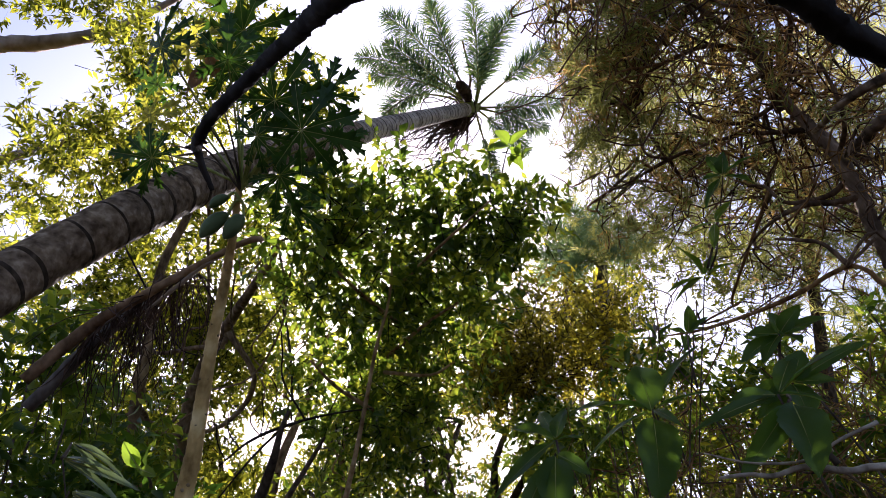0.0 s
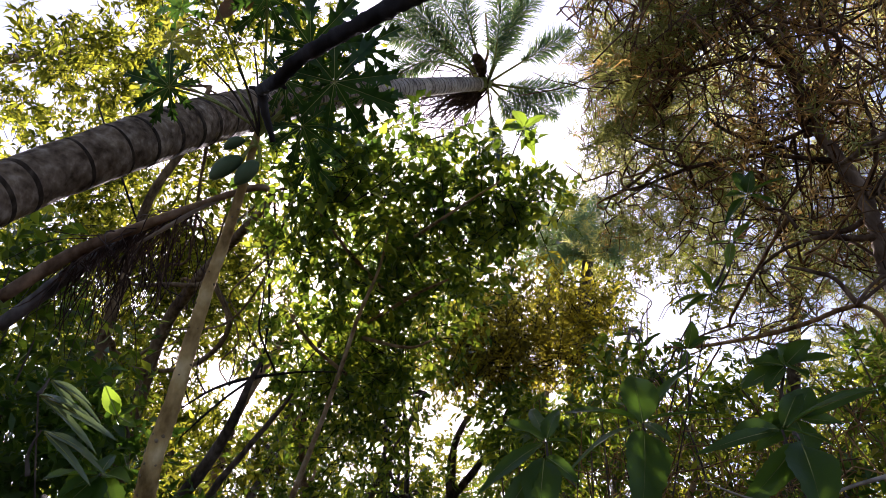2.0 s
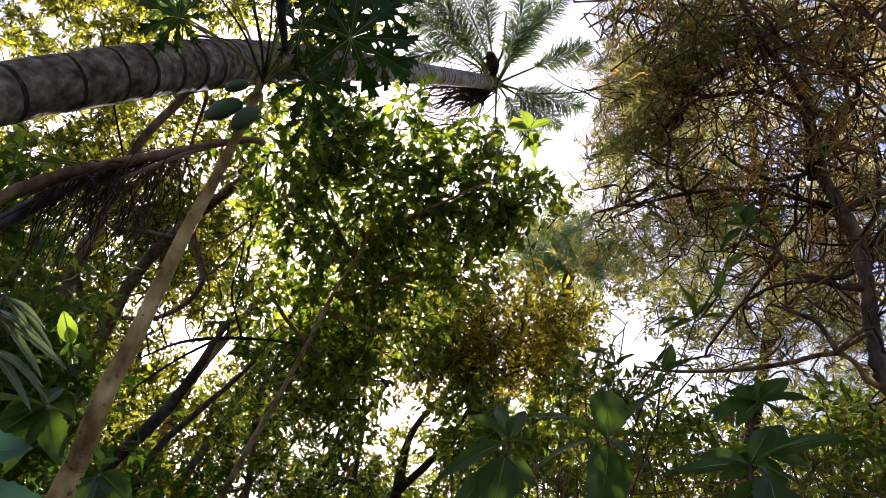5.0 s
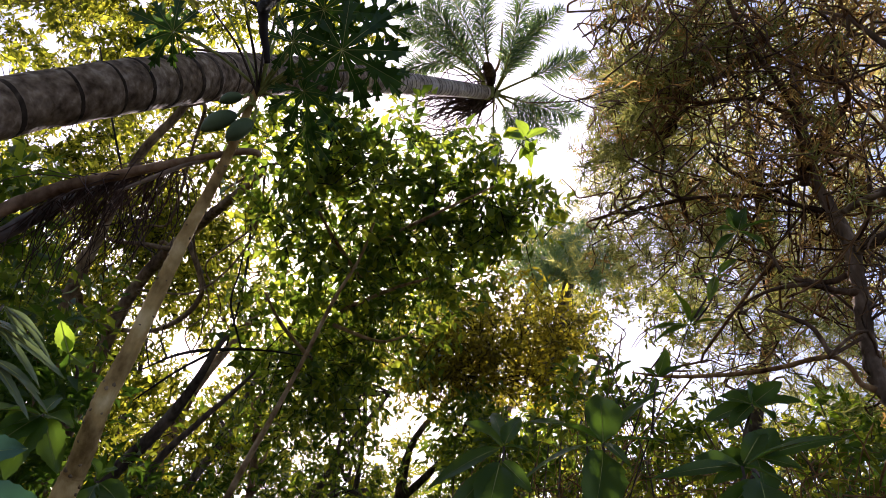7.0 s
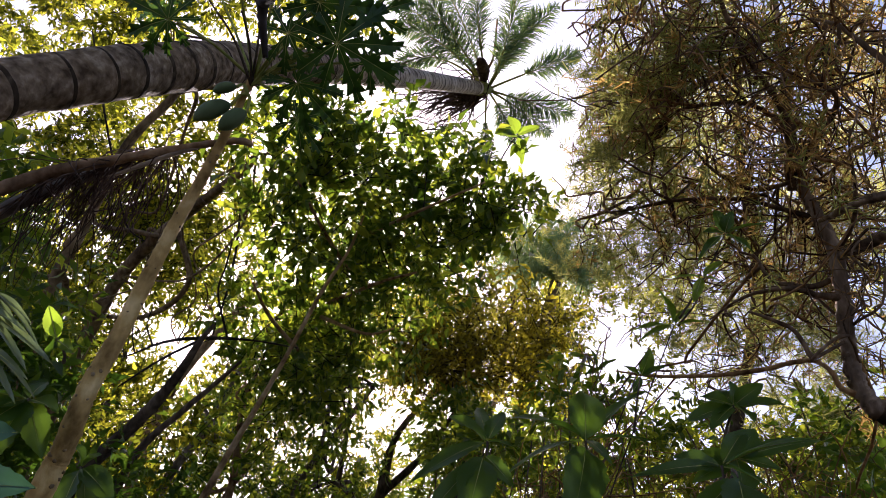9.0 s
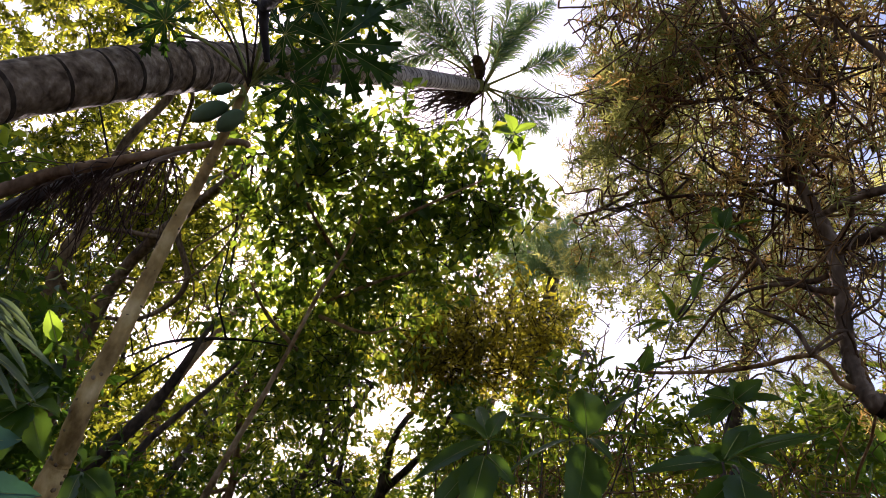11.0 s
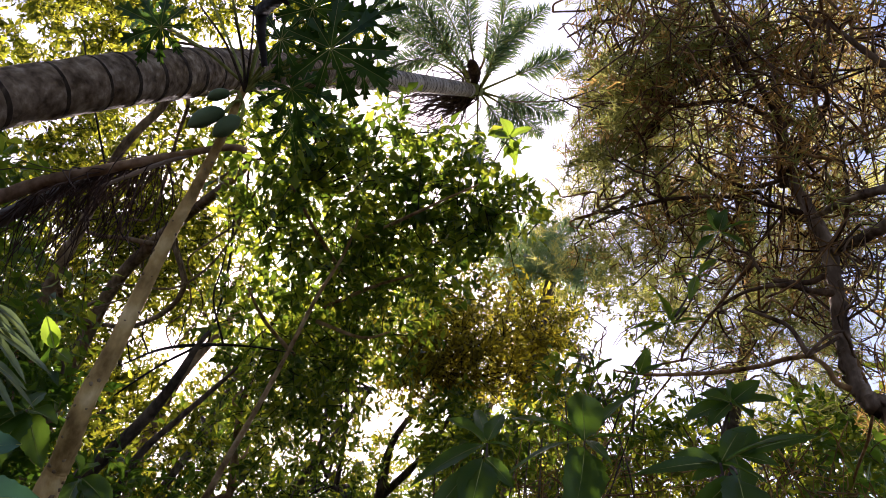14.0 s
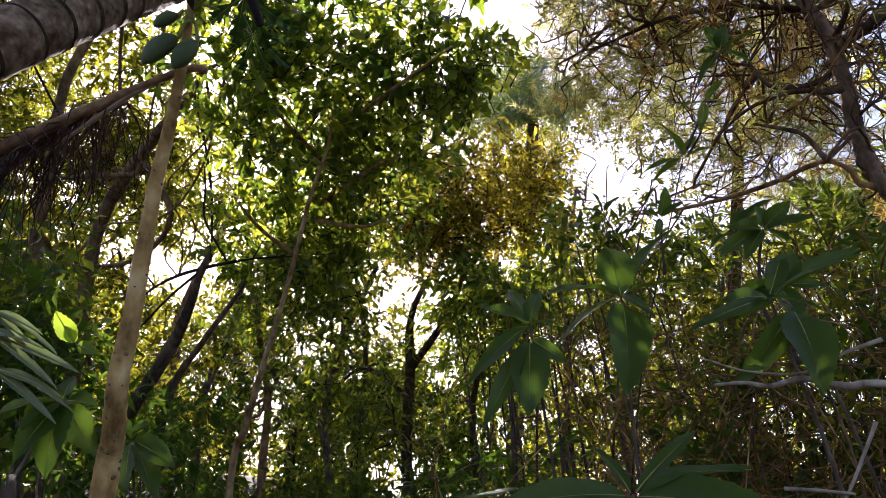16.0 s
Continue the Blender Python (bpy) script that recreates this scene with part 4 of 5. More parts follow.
def needle_tree():
    thing = empty("needle_tree", "tall needle tree with tangled bare brown twigs", "tree")
    rng = np.random.default_rng(21)
    trunk = [(*on_ground(1.6, 1.55), 0.1), (1.5, 1.6, 1.3, 0.0555)] + [(1.626, 2.267, 2.704, 0.0337), (1.57, 2.313, 2.82, 0.0326), (1.536, 2.341, 2.931, 0.0297), (1.522, 2.326, 3.082, 0.0283), (1.509, 2.286, 3.254, 0.0279), (1.507, 2.275, 3.456, 0.0278), (1.476, 2.292, 3.632, 0.0249), (1.427, 2.287, 3.832, 0.0197), (1.405, 2.258, 4.099, 0.0175), (1.393, 2.219, 4.421, 0.0163), (1.404, 2.219, 4.749, 0.0150), (1.447, 2.239, 5.349, 0.0142), (1.492, 2.18, 6.31, 0.0121)]
    tube("trunk", trunk, FLAKY_BARK, thing, "gnarled brown trunk with flaking bark", 14, 12, 0.16)
    up = spline(trunk, 12)[40:]
    limbs = [[(1.366, 2.156, 4.744, 0.0216), (1.298, 2.149, 4.585, 0.0208), (1.193, 2.215, 4.448, 0.0173), (1.062, 2.304, 4.362, 0.0143), (0.953, 2.377, 4.339, 0.0128), (0.896, 2.466, 4.349, 0.0101)],
             [(1.407, 2.279, 3.853, 0.0160), (1.39, 2.14, 3.846, 0.0155), (1.373, 2.006, 3.832, 0.0138), (1.356, 1.862, 3.821, 0.0109), (1.306, 1.805, 3.827, 0.0096), (1.244, 1.777, 3.815, 0.0071)],
             [(1.425, 2.364, 3.832, 0.0189), (1.369, 2.244, 3.911, 0.0160), (1.295, 2.113, 4.0, 0.0157), (1.195, 2.026, 4.055, 0.0129), (1.083, 1.959, 4.16, 0.0116), (0.956, 1.853, 4.285, 0.0103), (0.89, 1.765, 4.489, 0.0080)],
             [(1.552, 1.819, 3.411, 0.0205), (1.471, 1.877, 3.421, 0.0182), (1.425, 1.965, 3.447, 0.0151), (1.437, 2.121, 3.517, 0.0122), (1.456, 2.265, 3.594, 0.0102)],
             [(1.544, 1.798, 3.271, 0.0243), (1.505, 1.944, 3.32, 0.0228), (1.491, 2.08, 3.349, 0.0212), (1.503, 2.238, 3.414, 0.0173)],
             [(1.517, 1.625, 3.614, 0.0137), (1.385, 1.59, 3.734, 0.0125), (1.317, 1.6, 3.838, 0.0104), (1.25, 1.623, 3.98, 0.006)],
             [(1.509, 2.286, 3.254, 0.0146), (1.389, 2.248, 3.221, 0.0118), (1.298, 2.234, 3.221, 0.0104), (1.212, 2.279, 3.225, 0.0081), (1.145, 2.377, 3.228, 0.0059), (1.077, 2.495, 3.193, 0.0036)],
             [(1.511, 2.281, 3.354, 0.0124), (1.412, 2.312, 3.303, 0.0109), (1.264, 2.324, 3.309, 0.0084), (1.215, 2.338, 3.416, 0.0061), (1.154, 2.35, 3.44, 0.0049)],
             [(1.416, 2.176, 2.793, 0.0108), (1.374, 2.187, 2.82, 0.0093), (1.347, 2.178, 2.865, 0.0086), (1.345, 2.26, 2.945, 0.0081), (1.286, 2.29, 2.944, 0.0089), (1.206, 2.342, 2.928, 0.0089), (1.086, 2.408, 2.914, 0.0081), (0.94, 2.471, 2.909, 0.0067), (0.825, 2.511, 2.91, 0.0052), (0.714, 2.539, 2.922, 0.0030)],
             [(1.34, 2.259, 2.943, 0.0101), (1.296, 2.276, 3.063, 0.0080), (1.244, 2.327, 3.13, 0.0070), (1.188, 2.383, 3.188, 0.0047)],
             [(1.507, 2.275, 3.456, 0.0113), (1.493, 2.118, 3.477, 0.0097), (1.455, 2.006, 3.544, 0.0084), (1.436, 1.967, 3.675, 0.0061)],
             [(1.476, 2.292, 3.632, 0.0116), (1.356, 2.324, 3.678, 0.0103), (1.189, 2.366, 3.733, 0.0078), (0.945, 2.501, 3.781, 0.0066), (0.777, 2.622, 3.784, 0.0053), (0.678, 2.696, 3.808, 0.0040)],
             [(1.405, 2.258, 4.099, 0.0125), (1.218, 2.219, 4.159, 0.0109), (1.085, 2.262, 4.181, 0.0096), (0.932, 2.338, 4.174, 0.0082), (0.868, 2.466, 4.147, 0.0069), (0.83, 2.562, 4.137, 0.0042)],
             [(1.393, 2.219, 4.421, 0.0117), (1.175, 2.16, 4.497, 0.0101), (1.033, 2.212, 4.446, 0.0086), (0.926, 2.289, 4.423, 0.0071), (0.885, 2.327, 4.405, 0.0043)],
             [(1.404, 2.219, 4.749, 0.0125), (1.187, 2.204, 4.72, 0.0106), (0.959, 2.266, 4.69, 0.0090), (0.745, 2.295, 4.727, 0.0075), (0.596, 2.371, 4.766, 0.0061), (0.483, 2.513, 4.803, 0.0047)],
             [(1.427, 2.287, 3.832, 0.0106), (1.261, 2.351, 3.788, 0.0092), (1.1, 2.363, 3.861, 0.0079), (1.008, 2.364, 3.976, 0.0053)],
             [(1.447, 2.239, 5.349, 0.0140), (1.133, 2.262, 5.2, 0.0117), (0.864, 2.368, 5.084, 0.0098), (0.625, 2.493, 5.047, 0.0065), (0.415, 2.607, 5.12, 0.0050)]]
    for k, p in enumerate(limbs):
        tube("limb", p, (TWIG_BARK, FLAKY_BARK)[k in (0, 3, 4)] if k != 8 else RED_BARK, thing, "crooked bare limb", 8, 8, 0.1, k)
    spots = np.vstack([up] + [spline(p, 8) for p in limbs])
    # masses of twigs and needles, as clumps round the branch ends
    green = [(0.654, 2.336, 4.388), (0.635, 2.311, 4.628), (0.778, 3.035, 4.81), (0.78, 2.77, 4.72), (0.721, 2.592, 4.141), (0.83, 2.49, 4.72), (0.96, 2.76, 4.51), (0.84, 2.74, 4.06), (0.8, 3.31, 4.4), (1.0, 2.62, 4.06), (0.95, 2.32, 4.76), (1.2, 2.66, 4.57), (1.25, 2.81, 4.28), (1.03, 3.26, 4.12), (1.29, 3.32, 4.21), (1.56, 3.38, 4.39), (1.44, 2.96, 3.71), (1.43, 3.36, 3.89), (1.8, 3.32, 3.79), (1.5, 3.09, 3.5), (1.6, 2.72, 3.33), (1.02, 3.7, 4.26), (1.19, 3.06, 3.76), (0.72, 2.39, 5.28), (0.91, 1.86, 4.59), (0.83, 2.58, 4.56), (0.71, 2.68, 4.05), (1.02, 2.7, 4.83), (1.25, 3.42, 4.45), (0.605, 2.01, 4.525), (0.803, 2.016, 4.346), (0.702, 2.176, 4.25), (0.679, 2.407, 4.193), (0.728, 2.448, 3.993), (0.877, 2.26, 4.125), (0.625, 2.23, 4.488), (0.887, 1.781, 4.357)]
    brown = [(1.06, 1.98, 4.29), (1.35, 2.4, 4.41), (1.22, 2.37, 4.02), (1.52, 2.73, 4.16), (1.54, 2.16, 4.62), (1.39, 2.09, 4.07), (1.76, 2.6, 4.28), (1.76, 2.36, 4.24), (1.89, 2.45, 4.1), (1.86, 2.67, 4.13), (1.83, 2.47, 3.71), (1.74, 2.82, 3.94), (1.62, 2.98, 4.04), (1.4, 2.49, 3.44), (1.85, 2.96, 3.85), (1.84, 2.55, 3.53), (1.67, 2.02, 4.33), (1.42, 1.74, 4.21), (1.79, 1.96, 4.59), (1.26, 2.52, 3.83), (1.44, 2.03, 4.95), (1.49, 1.63, 4.41), (1.16, 2.33, 4.45), (1.36, 2.09, 4.34), (1.94, 2.18, 4.21), (1.84, 2.24, 3.55), (1.76, 2.52, 3.23), (2.1, 3.01, 3.3), (1.88, 2.98, 3.61), (1.426, 2.076, 3.23), (1.274, 2.05, 3.776), (1.314, 1.659, 4.005), (1.276, 1.827, 4.039), (1.379, 1.675, 3.821), (1.174, 1.843, 4.209), (1.339, 1.954, 3.904), (1.406, 1.833, 3.675), (1.317, 1.607, 4.169)]
    paths, fine, brush, dry = [], [], [], []
    for bare, c in [(False, c) for c in green] + [(True, c) for c in brown]:
        c = np.array(c)
        near = np.argsort(np.linalg.norm(spots[:, :3] - c, axis=1))[:40]
        for j in range(2):
            a = spots[near[rng.integers(len(near))]][:3]
            b = c + rng.standard_normal(3) * 0.25
            p = crook(rng, a, b, rng.uniform(0.0045, 0.008), 0.002, 0.2, 8)
            paths.append(p)
            for i in range(5):
                s = np.array(p[rng.integers(2, 8)][:3])
                d = unit(unit(b - a) + rng.standard_normal(3) * 0.8 + [0, 0, 0.15])
                q = crook(rng, s, s + d * rng.uniform(0.15, 0.45), 0.0042, 0.0016, 0.22, 6)
                fine.append(q)
                for h in range(1 if bare else 5):
                    s2 = np.array(q[rng.integers(2, 6)][:3])
                    d2 = unit(d + rng.standard_normal(3) * 0.7)
                    brush.append((s2, s2 + d2 * rng.uniform(0.08, 0.2)))
                    dry.append(rng.random() < (0.6 if bare else 0.16))
        for i in range(6 if bare else 2):
            e = c + rng.standard_normal(3) * 0.34
            fine.append(crook(rng, e, e + unit(rng.standard_normal(3) + [0, 0, 0.4]) * rng.uniform(0.25, 0.7), rng.uniform(0.0025, 0.005), 0.0016, 0.2, 6))
        for i in range(75 if bare else 170):
            e = c + unit(rng.standard_normal(3)) * 0.4 * rng.random() ** 0.4
            brush.append((e, e + unit(rng.standard_normal(3) + [0, 0, 0.5]) * rng.uniform(0.1, 0.22)))
            dry.append(rng.random() < (0.7 if bare else 0.1))
    fine = [q for q in fine if within(np.array(q)[-1:, :3])[0]]
    for p in paths[::2]:
        tube("branch", p, TWIG_BARK, thing, "", 6, 4, 0.05)
    tubes("branch_tangle", paths[1::2], RED_BARK, thing, "tangled bare brown branches", 5, 3)["kind"] = "stuff"
    tubes("twig_tangle", fine[::2], RED_BARK, thing, "fine dead twigs", 4, 2)["kind"] = "stuff"
    tubes("dark_twig_tangle", fine[1::2], TWIG_BARK, thing, "fine dark twigs", 4, 2)["kind"] = "stuff"
    brush, dry = np.array(brush), np.array(dry)
    dense = uneven(brush[:, 0], 3.8, 0.27)
    # the crown ends at an open edge towards the palm, with a few stragglers
    dense &= within(brush[:, 1]) | ((brush[:, 1, 2] < 3.9) & (rng.random(len(brush)) < 0.5))
    brush, dry = brush[dense], dry[dense]
    needles("needle_mass", brush[~dry], 19, 0.058, NEEDLE, thing, 22)
    needles("dry_needle_mass", brush[dry], 19, 0.055, DRYNEEDLE, thing, 23)
    return thing


needle_tree()


def sunlit_needle_tree():
    """A second needle tree behind the first; light from behind is put into its needle colour."""
    thing = empty("needle_tree", "needle tree with yellow-green sunlit tufts behind bare twigs", "tree")
    rng = np.random.default_rng(24)
    trunk = [(*on_ground(3.3, 6.2), 0.09), (*(2.96, 7.23, 3.11), 0.07), (*(3.02, 5.91, 5.71), 0.055), (*(2.67, 5.25, 6.67), 0.045), (*(2.51, 4.77, 7.72), 0.035), (*(2.36, 4.21, 9.25), 0.015)]
    tube("trunk", trunk, BROWN_BARK, thing, "", 12, 8, 0.08)
    up = spline(trunk, 12)[14:]
    brush = []
    for c in ((1.48, 4.27, 7.04), (1.96, 4.79, 5.93), (1.99, 4.47, 6.4), (1.4, 5.06, 6.24), (1.27, 5.79, 5.89), (1.77, 5.44, 5.69), (2.08, 5.34, 5.49), (2.47, 5.02, 5.59), (2.73, 4.7, 5.71), (2.92, 4.2, 6.44), (2.48, 4.18, 6.81), (3.16, 3.93, 6.48), (3.13, 4.66, 5.41), (3.38, 4.47, 5.33), (3.5, 4.92, 4.68), (3.32, 5.3, 4.84), (3.12, 4.27, 5.98), (3.48, 5.11, 4.06), (3.17, 5.44, 4.27), (3.33, 4.38, 5.82), (2.19, 4.16, 7.55), (2.89, 3.9, 7.23), (3.02, 5.22, 5.3), (3.42, 4.84, 5.14), (2.55, 5.55, 5.17), (1.07, 5.49, 6.32), (1.62, 4.57, 6.6)):
        c = np.array(c)
        a = up[np.argsort(np.linalg.norm(up[:, :3] - c, axis=1))[rng.integers(12)]][:3]
        p = crook(rng, a, c, 0.016, 0.005, 0.18, 7)
        tube("branch", p, TWIG_BARK, thing, "", 6, 4, 0.06)
        for k in range(96 if c[0] > 2 else 58):
            e = c + unit(rng.standard_normal(3)) * 0.55 * rng.random() ** 0.5
            brush.append((e, e + unit(rng.standard_normal(3) + [0, 0, 0.4]) * rng.uniform(0.12, 0.3)))
    brush = np.array(brush)
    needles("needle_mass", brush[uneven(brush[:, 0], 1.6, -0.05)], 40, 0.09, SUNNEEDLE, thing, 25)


sunlit_needle_tree()

# ---- near hooked branch overhead ----
hook = empty("hanging_branch", "dark hooked dead branch hanging close overhead", "branch")
HOOK = [(-0.17, 0.442, 2.066, 0.0024), (-0.176, 0.425, 2.085, 0.0038), (-0.179, 0.413, 2.101, 0.0054), (-0.143, 0.35, 2.044, 0.0054), (-0.117, 0.319, 2.034, 0.0052), (-0.067, 0.266, 2.003, 0.0056), (-0.015, 0.208, 1.961, 0.0058), (0.022, 0.159, 1.917, 0.006), (0.048, 0.132, 1.892, 0.006), (0.107, 0.113, 1.885, 0.006),
        (0.176, 0.115, 1.876, 0.006), (0.232, 0.135, 1.871, 0.0065), (0.28, 0.159, 1.857, 0.007), (0.335, 0.204, 1.855, 0.0075), (0.56, 0.36, 1.9, 0.01), (1.6, 0.7, 2.3, 0.016), (2.35, 1.9, 2.2, 0.03)]
tube("stem", HOOK[2:], DARK_BARK, hook, "", 12, 16, 0.13)
tube("drooping_end", HOOK[:2] + [(*HOOK[2][:3], 0.005)], DARK_BARK, hook, "", 10, 10, 0.12)
for k, (p, q) in enumerate(((HOOK[3], (0.01, -0.004, -0.012)), (HOOK[4], (-0.006, 0.006, 0.012)), (HOOK[2], (-0.012, 0.0, 0.004)))):
    q = np.array(p[:3]) + q
    tube("twig_stub", [(*p[:3], 0.0028), (*((np.array(p[:3]) + q) / 2), 0.0022), (*q, 0.0012)], DARK_BARK, hook, "", 7, 3, 0.1, k)


# ---- near broad-leaved shrub ----
def shrub(label, stem_pts, leaves, name="shrub", material=SHRUB):
    thing = empty(name, label, {"sapling": "sapling", "leafy_shoot": "shoot"}.get(name, "shrub"), {"sapling": "saplings", "leafy_shoot": "leafy shoots"}.get(name, "shrubs beside the path"))
    tube("stem", stem_pts, BROWN_BARK, thing, "", 8, 6)
    for k, (b, t, w, n) in enumerate(leaves):
        broad_leaf(b, t, w, n, thing, material, k)
    return thing


def whorl(centre, aims, stem_to, seed, label, material=SHRUB, name="shrub", lean=(0, -0.6, 0.7), stem=0.008):
    """A shoot whose leaves spread from its top; aims are rows of (leaf tip, leaf width)."""
    rng = np.random.default_rng(seed)
    leaves = [(np.array(centre) + 0.06 * (np.array(a) - np.array(centre)), a, w, np.array(lean) + rng.standard_normal(3) * 0.2) for a, w in aims]
    gap = np.array(centre) - np.array(stem_to)
    bow = rng.standard_normal(3) * [0.1, 0.1, 0.02] * np.linalg.norm(gap)
    m1, m2 = np.array(stem_to) + gap * 0.4 + bow, np.array(stem_to) + gap * 0.75 + bow * 0.7
    return shrub(label, [(*stem_to, stem * 1.2), (*m1, stem * 0.8), (*m2, stem * 0.6), (*centre, stem * 0.4)], leaves, name, material)


DARKSHRUB = "leafy shrub with whorls of broad dark green leaves"
FACE = (0.05, -1, 0.15)
root = on_ground(*(0.45, 2.33, 1.69)[:2])
whorl((0.51, 2.12, 2.46), [((0.25, 1.89, 2.43), 0.06), ((0.71, 2.19, 2.72), 0.05), ((0.71, 2.09, 2.5), 0.036), ((0.22, 1.89, 2.26), 0.036), ((0.69, 2.3, 2.74), 0.026), ((0.54, 1.95, 2.35), 0.03)], root, 31, DARKSHRUB)
whorl((0.5, 2.08, 2.43), [((0.51, 2.17, 2.66), 0.115), ((0.44, 1.91, 2.14), 0.13)], (0.51, 2.1, 2.4), 45, DARKSHRUB, lean=FACE, stem=0.004)
whorl((0.74, 1.7, 2.28), [((0.85, 1.78, 2.44), 0.052), ((0.61, 1.65, 2.27), 0.046), ((0.5, 1.57, 2.19), 0.034), ((0.86, 1.5, 2.32), 0.034), ((0.8, 1.57, 2.21), 0.03)], on_ground(*(0.68, 1.9, 1.66)[:2]), 32, DARKSHRUB)
whorl((0.71, 1.55, 2.2), [((0.67, 1.42, 2.01), 0.1), ((0.55, 1.51, 2.04), 0.06)], (0.74, 1.64, 2.25), 46, DARKSHRUB, lean=FACE, stem=0.004)
whorl((1.03, 2.4, 2.77), [((0.97, 2.39, 2.79), 0.05), ((0.92, 2.43, 2.72), 0.05), ((1.2, 2.43, 2.92), 0.06), ((1.2, 2.37, 2.82), 0.05), ((1.11, 2.43, 2.74), 0.05), ((1.1, 2.45, 2.89), 0.05)], on_ground(*(1.0, 2.88, 1.66)[:2]), 35, DARKSHRUB)
whorl((0.89, 3.53, 3.42), [((0.84, 3.46, 3.52), 0.06), ((0.97, 3.48, 3.49), 0.05), ((0.77, 3.51, 3.45), 0.05), ((0.83, 3.54, 3.4), 0.05)], on_ground(*(0.71, 4.29, 1.71)[:2]), 33, DARKSHRUB)
whorl((0.99, 3.16, 3.26), [((1.04, 3.1, 3.34), 0.06), ((0.95, 3.15, 3.28), 0.04), ((1.07, 3.16, 3.26), 0.04)], on_ground(*(0.81, 3.86, 1.69)[:2]), 34, DARKSHRUB)
whorl((0.19, 1.85, 2.3), [((0.08, 1.82, 2.35), 0.062), ((0.23, 1.9, 2.42), 0.05), ((0.01, 1.7, 2.14), 0.045), ((0.26, 1.84, 2.3), 0.032), ((0.04, 1.79, 2.2), 0.04), ((0.16, 1.99, 2.47), 0.04)], on_ground(*(0.12, 2.11, 1.71)[:2]), 36, DARKSHRUB)
whorl((0.18, 1.81, 2.25), [((0.15, 1.74, 2.06), 0.095), ((0.04, 1.75, 2.04), 0.05), ((0.26, 1.79, 2.18), 0.04)], (0.19, 1.88, 2.23), 47, DARKSHRUB, lean=FACE, stem=0.004)
whorl((0.25, 1.34, 1.83), [((0.01, 1.18, 1.83), 0.056), ((0.42, 1.26, 1.87), 0.06), ((0.41, 1.14, 1.78), 0.085), ((0.4, 1.39, 1.95), 0.03), ((0.22, 1.41, 1.93), 0.028), ((0.07, 1.16, 1.75), 0.06)], on_ground(*(0.22, 1.45, 1.6)[:2]), 37, DARKSHRUB)
whorl((-0.15, 1.21, 1.77), [((0.02, 1.06, 1.85), 0.04), ((-0.35, 1.09, 1.82), 0.05), ((-0.17, 1.19, 1.82), 0.04), ((-0.24, 1.06, 1.74), 0.06)], on_ground(*(-0.17, 1.31, 1.56)[:2]), 38, DARKSHRUB)
whorl((0.895, 1.947, 2.566), [((0.762, 1.969, 2.512), 0.06), ((0.8, 1.943, 2.583), 0.05), ((0.954, 1.879, 2.617), 0.055), ((1.01, 1.874, 2.572), 0.045), ((0.924, 1.878, 2.503), 0.06), ((0.888, 1.927, 2.634), 0.05), ((0.807, 1.909, 2.475), 0.05)], (0.95, 2.05, 2.2), 61, DARKSHRUB, lean=(0.05, -0.75, 0.45))
whorl((0.816, 1.787, 2.342), [((0.861, 1.756, 2.418), 0.07), ((1.009, 1.717, 2.409), 0.042), ((0.689, 1.796, 2.309), 0.06), ((0.708, 1.803, 2.271), 0.05), ((0.812, 1.738, 2.233), 0.085), ((0.917, 1.746, 2.322), 0.04)], (0.855, 1.881, 2.195), 62, DARKSHRUB, lean=(0.05, -0.85, 0.3))
whorl((0.71, 2.221, 2.751), [((0.734, 2.168, 2.834), 0.05), ((0.778, 2.178, 2.788), 0.03), ((0.653, 2.22, 2.786), 0.03), ((0.682, 2.206, 2.682), 0.03)], (0.684, 2.21, 2.548), 63, DARKSHRUB, lean=FACE, stem=0.004)
# sapling; sunlight is put into this brighter leaf colour
SUNTINT = leafy("sun_tinted_leaf", [(0.05, 0.1, 0.015), (0.07, 0.13, 0.02)], [(0.2, 0.34, 0.015), (0.34, 0.46, 0.03)], 0.55, 0.4)
SAPLING = "young sapling with slim yellow-green sunlit leaves"
whorl((0.83, 2.22, 2.97), [((0.76, 2.14, 3.07), 0.062), ((0.67, 2.19, 2.92), 0.034), ((0.94, 2.19, 3.0), 0.036), ((0.69, 2.16, 2.87), 0.03), ((0.91, 2.25, 3.09), 0.035)], on_ground(*(0.71, 2.88, 1.68)[:2]), 39, SAPLING, SUNTINT, "sapling", stem=0.005)
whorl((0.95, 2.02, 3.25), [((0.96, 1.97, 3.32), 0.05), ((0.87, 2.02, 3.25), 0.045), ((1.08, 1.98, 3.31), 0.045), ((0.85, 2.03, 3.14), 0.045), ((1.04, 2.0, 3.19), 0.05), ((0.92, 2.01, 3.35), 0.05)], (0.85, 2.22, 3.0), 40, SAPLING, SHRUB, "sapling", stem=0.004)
whorl((0.88, 2.07, 3.09), [((0.78, 2.08, 3.08), 0.03), ((0.85, 2.08, 2.99), 0.035), ((0.96, 2.07, 3.18), 0.03), ((0.94, 2.07, 3.09), 0.03)], (0.85, 2.23, 2.98), 41, SAPLING, SUNTINT, "sapling", stem=0.004)
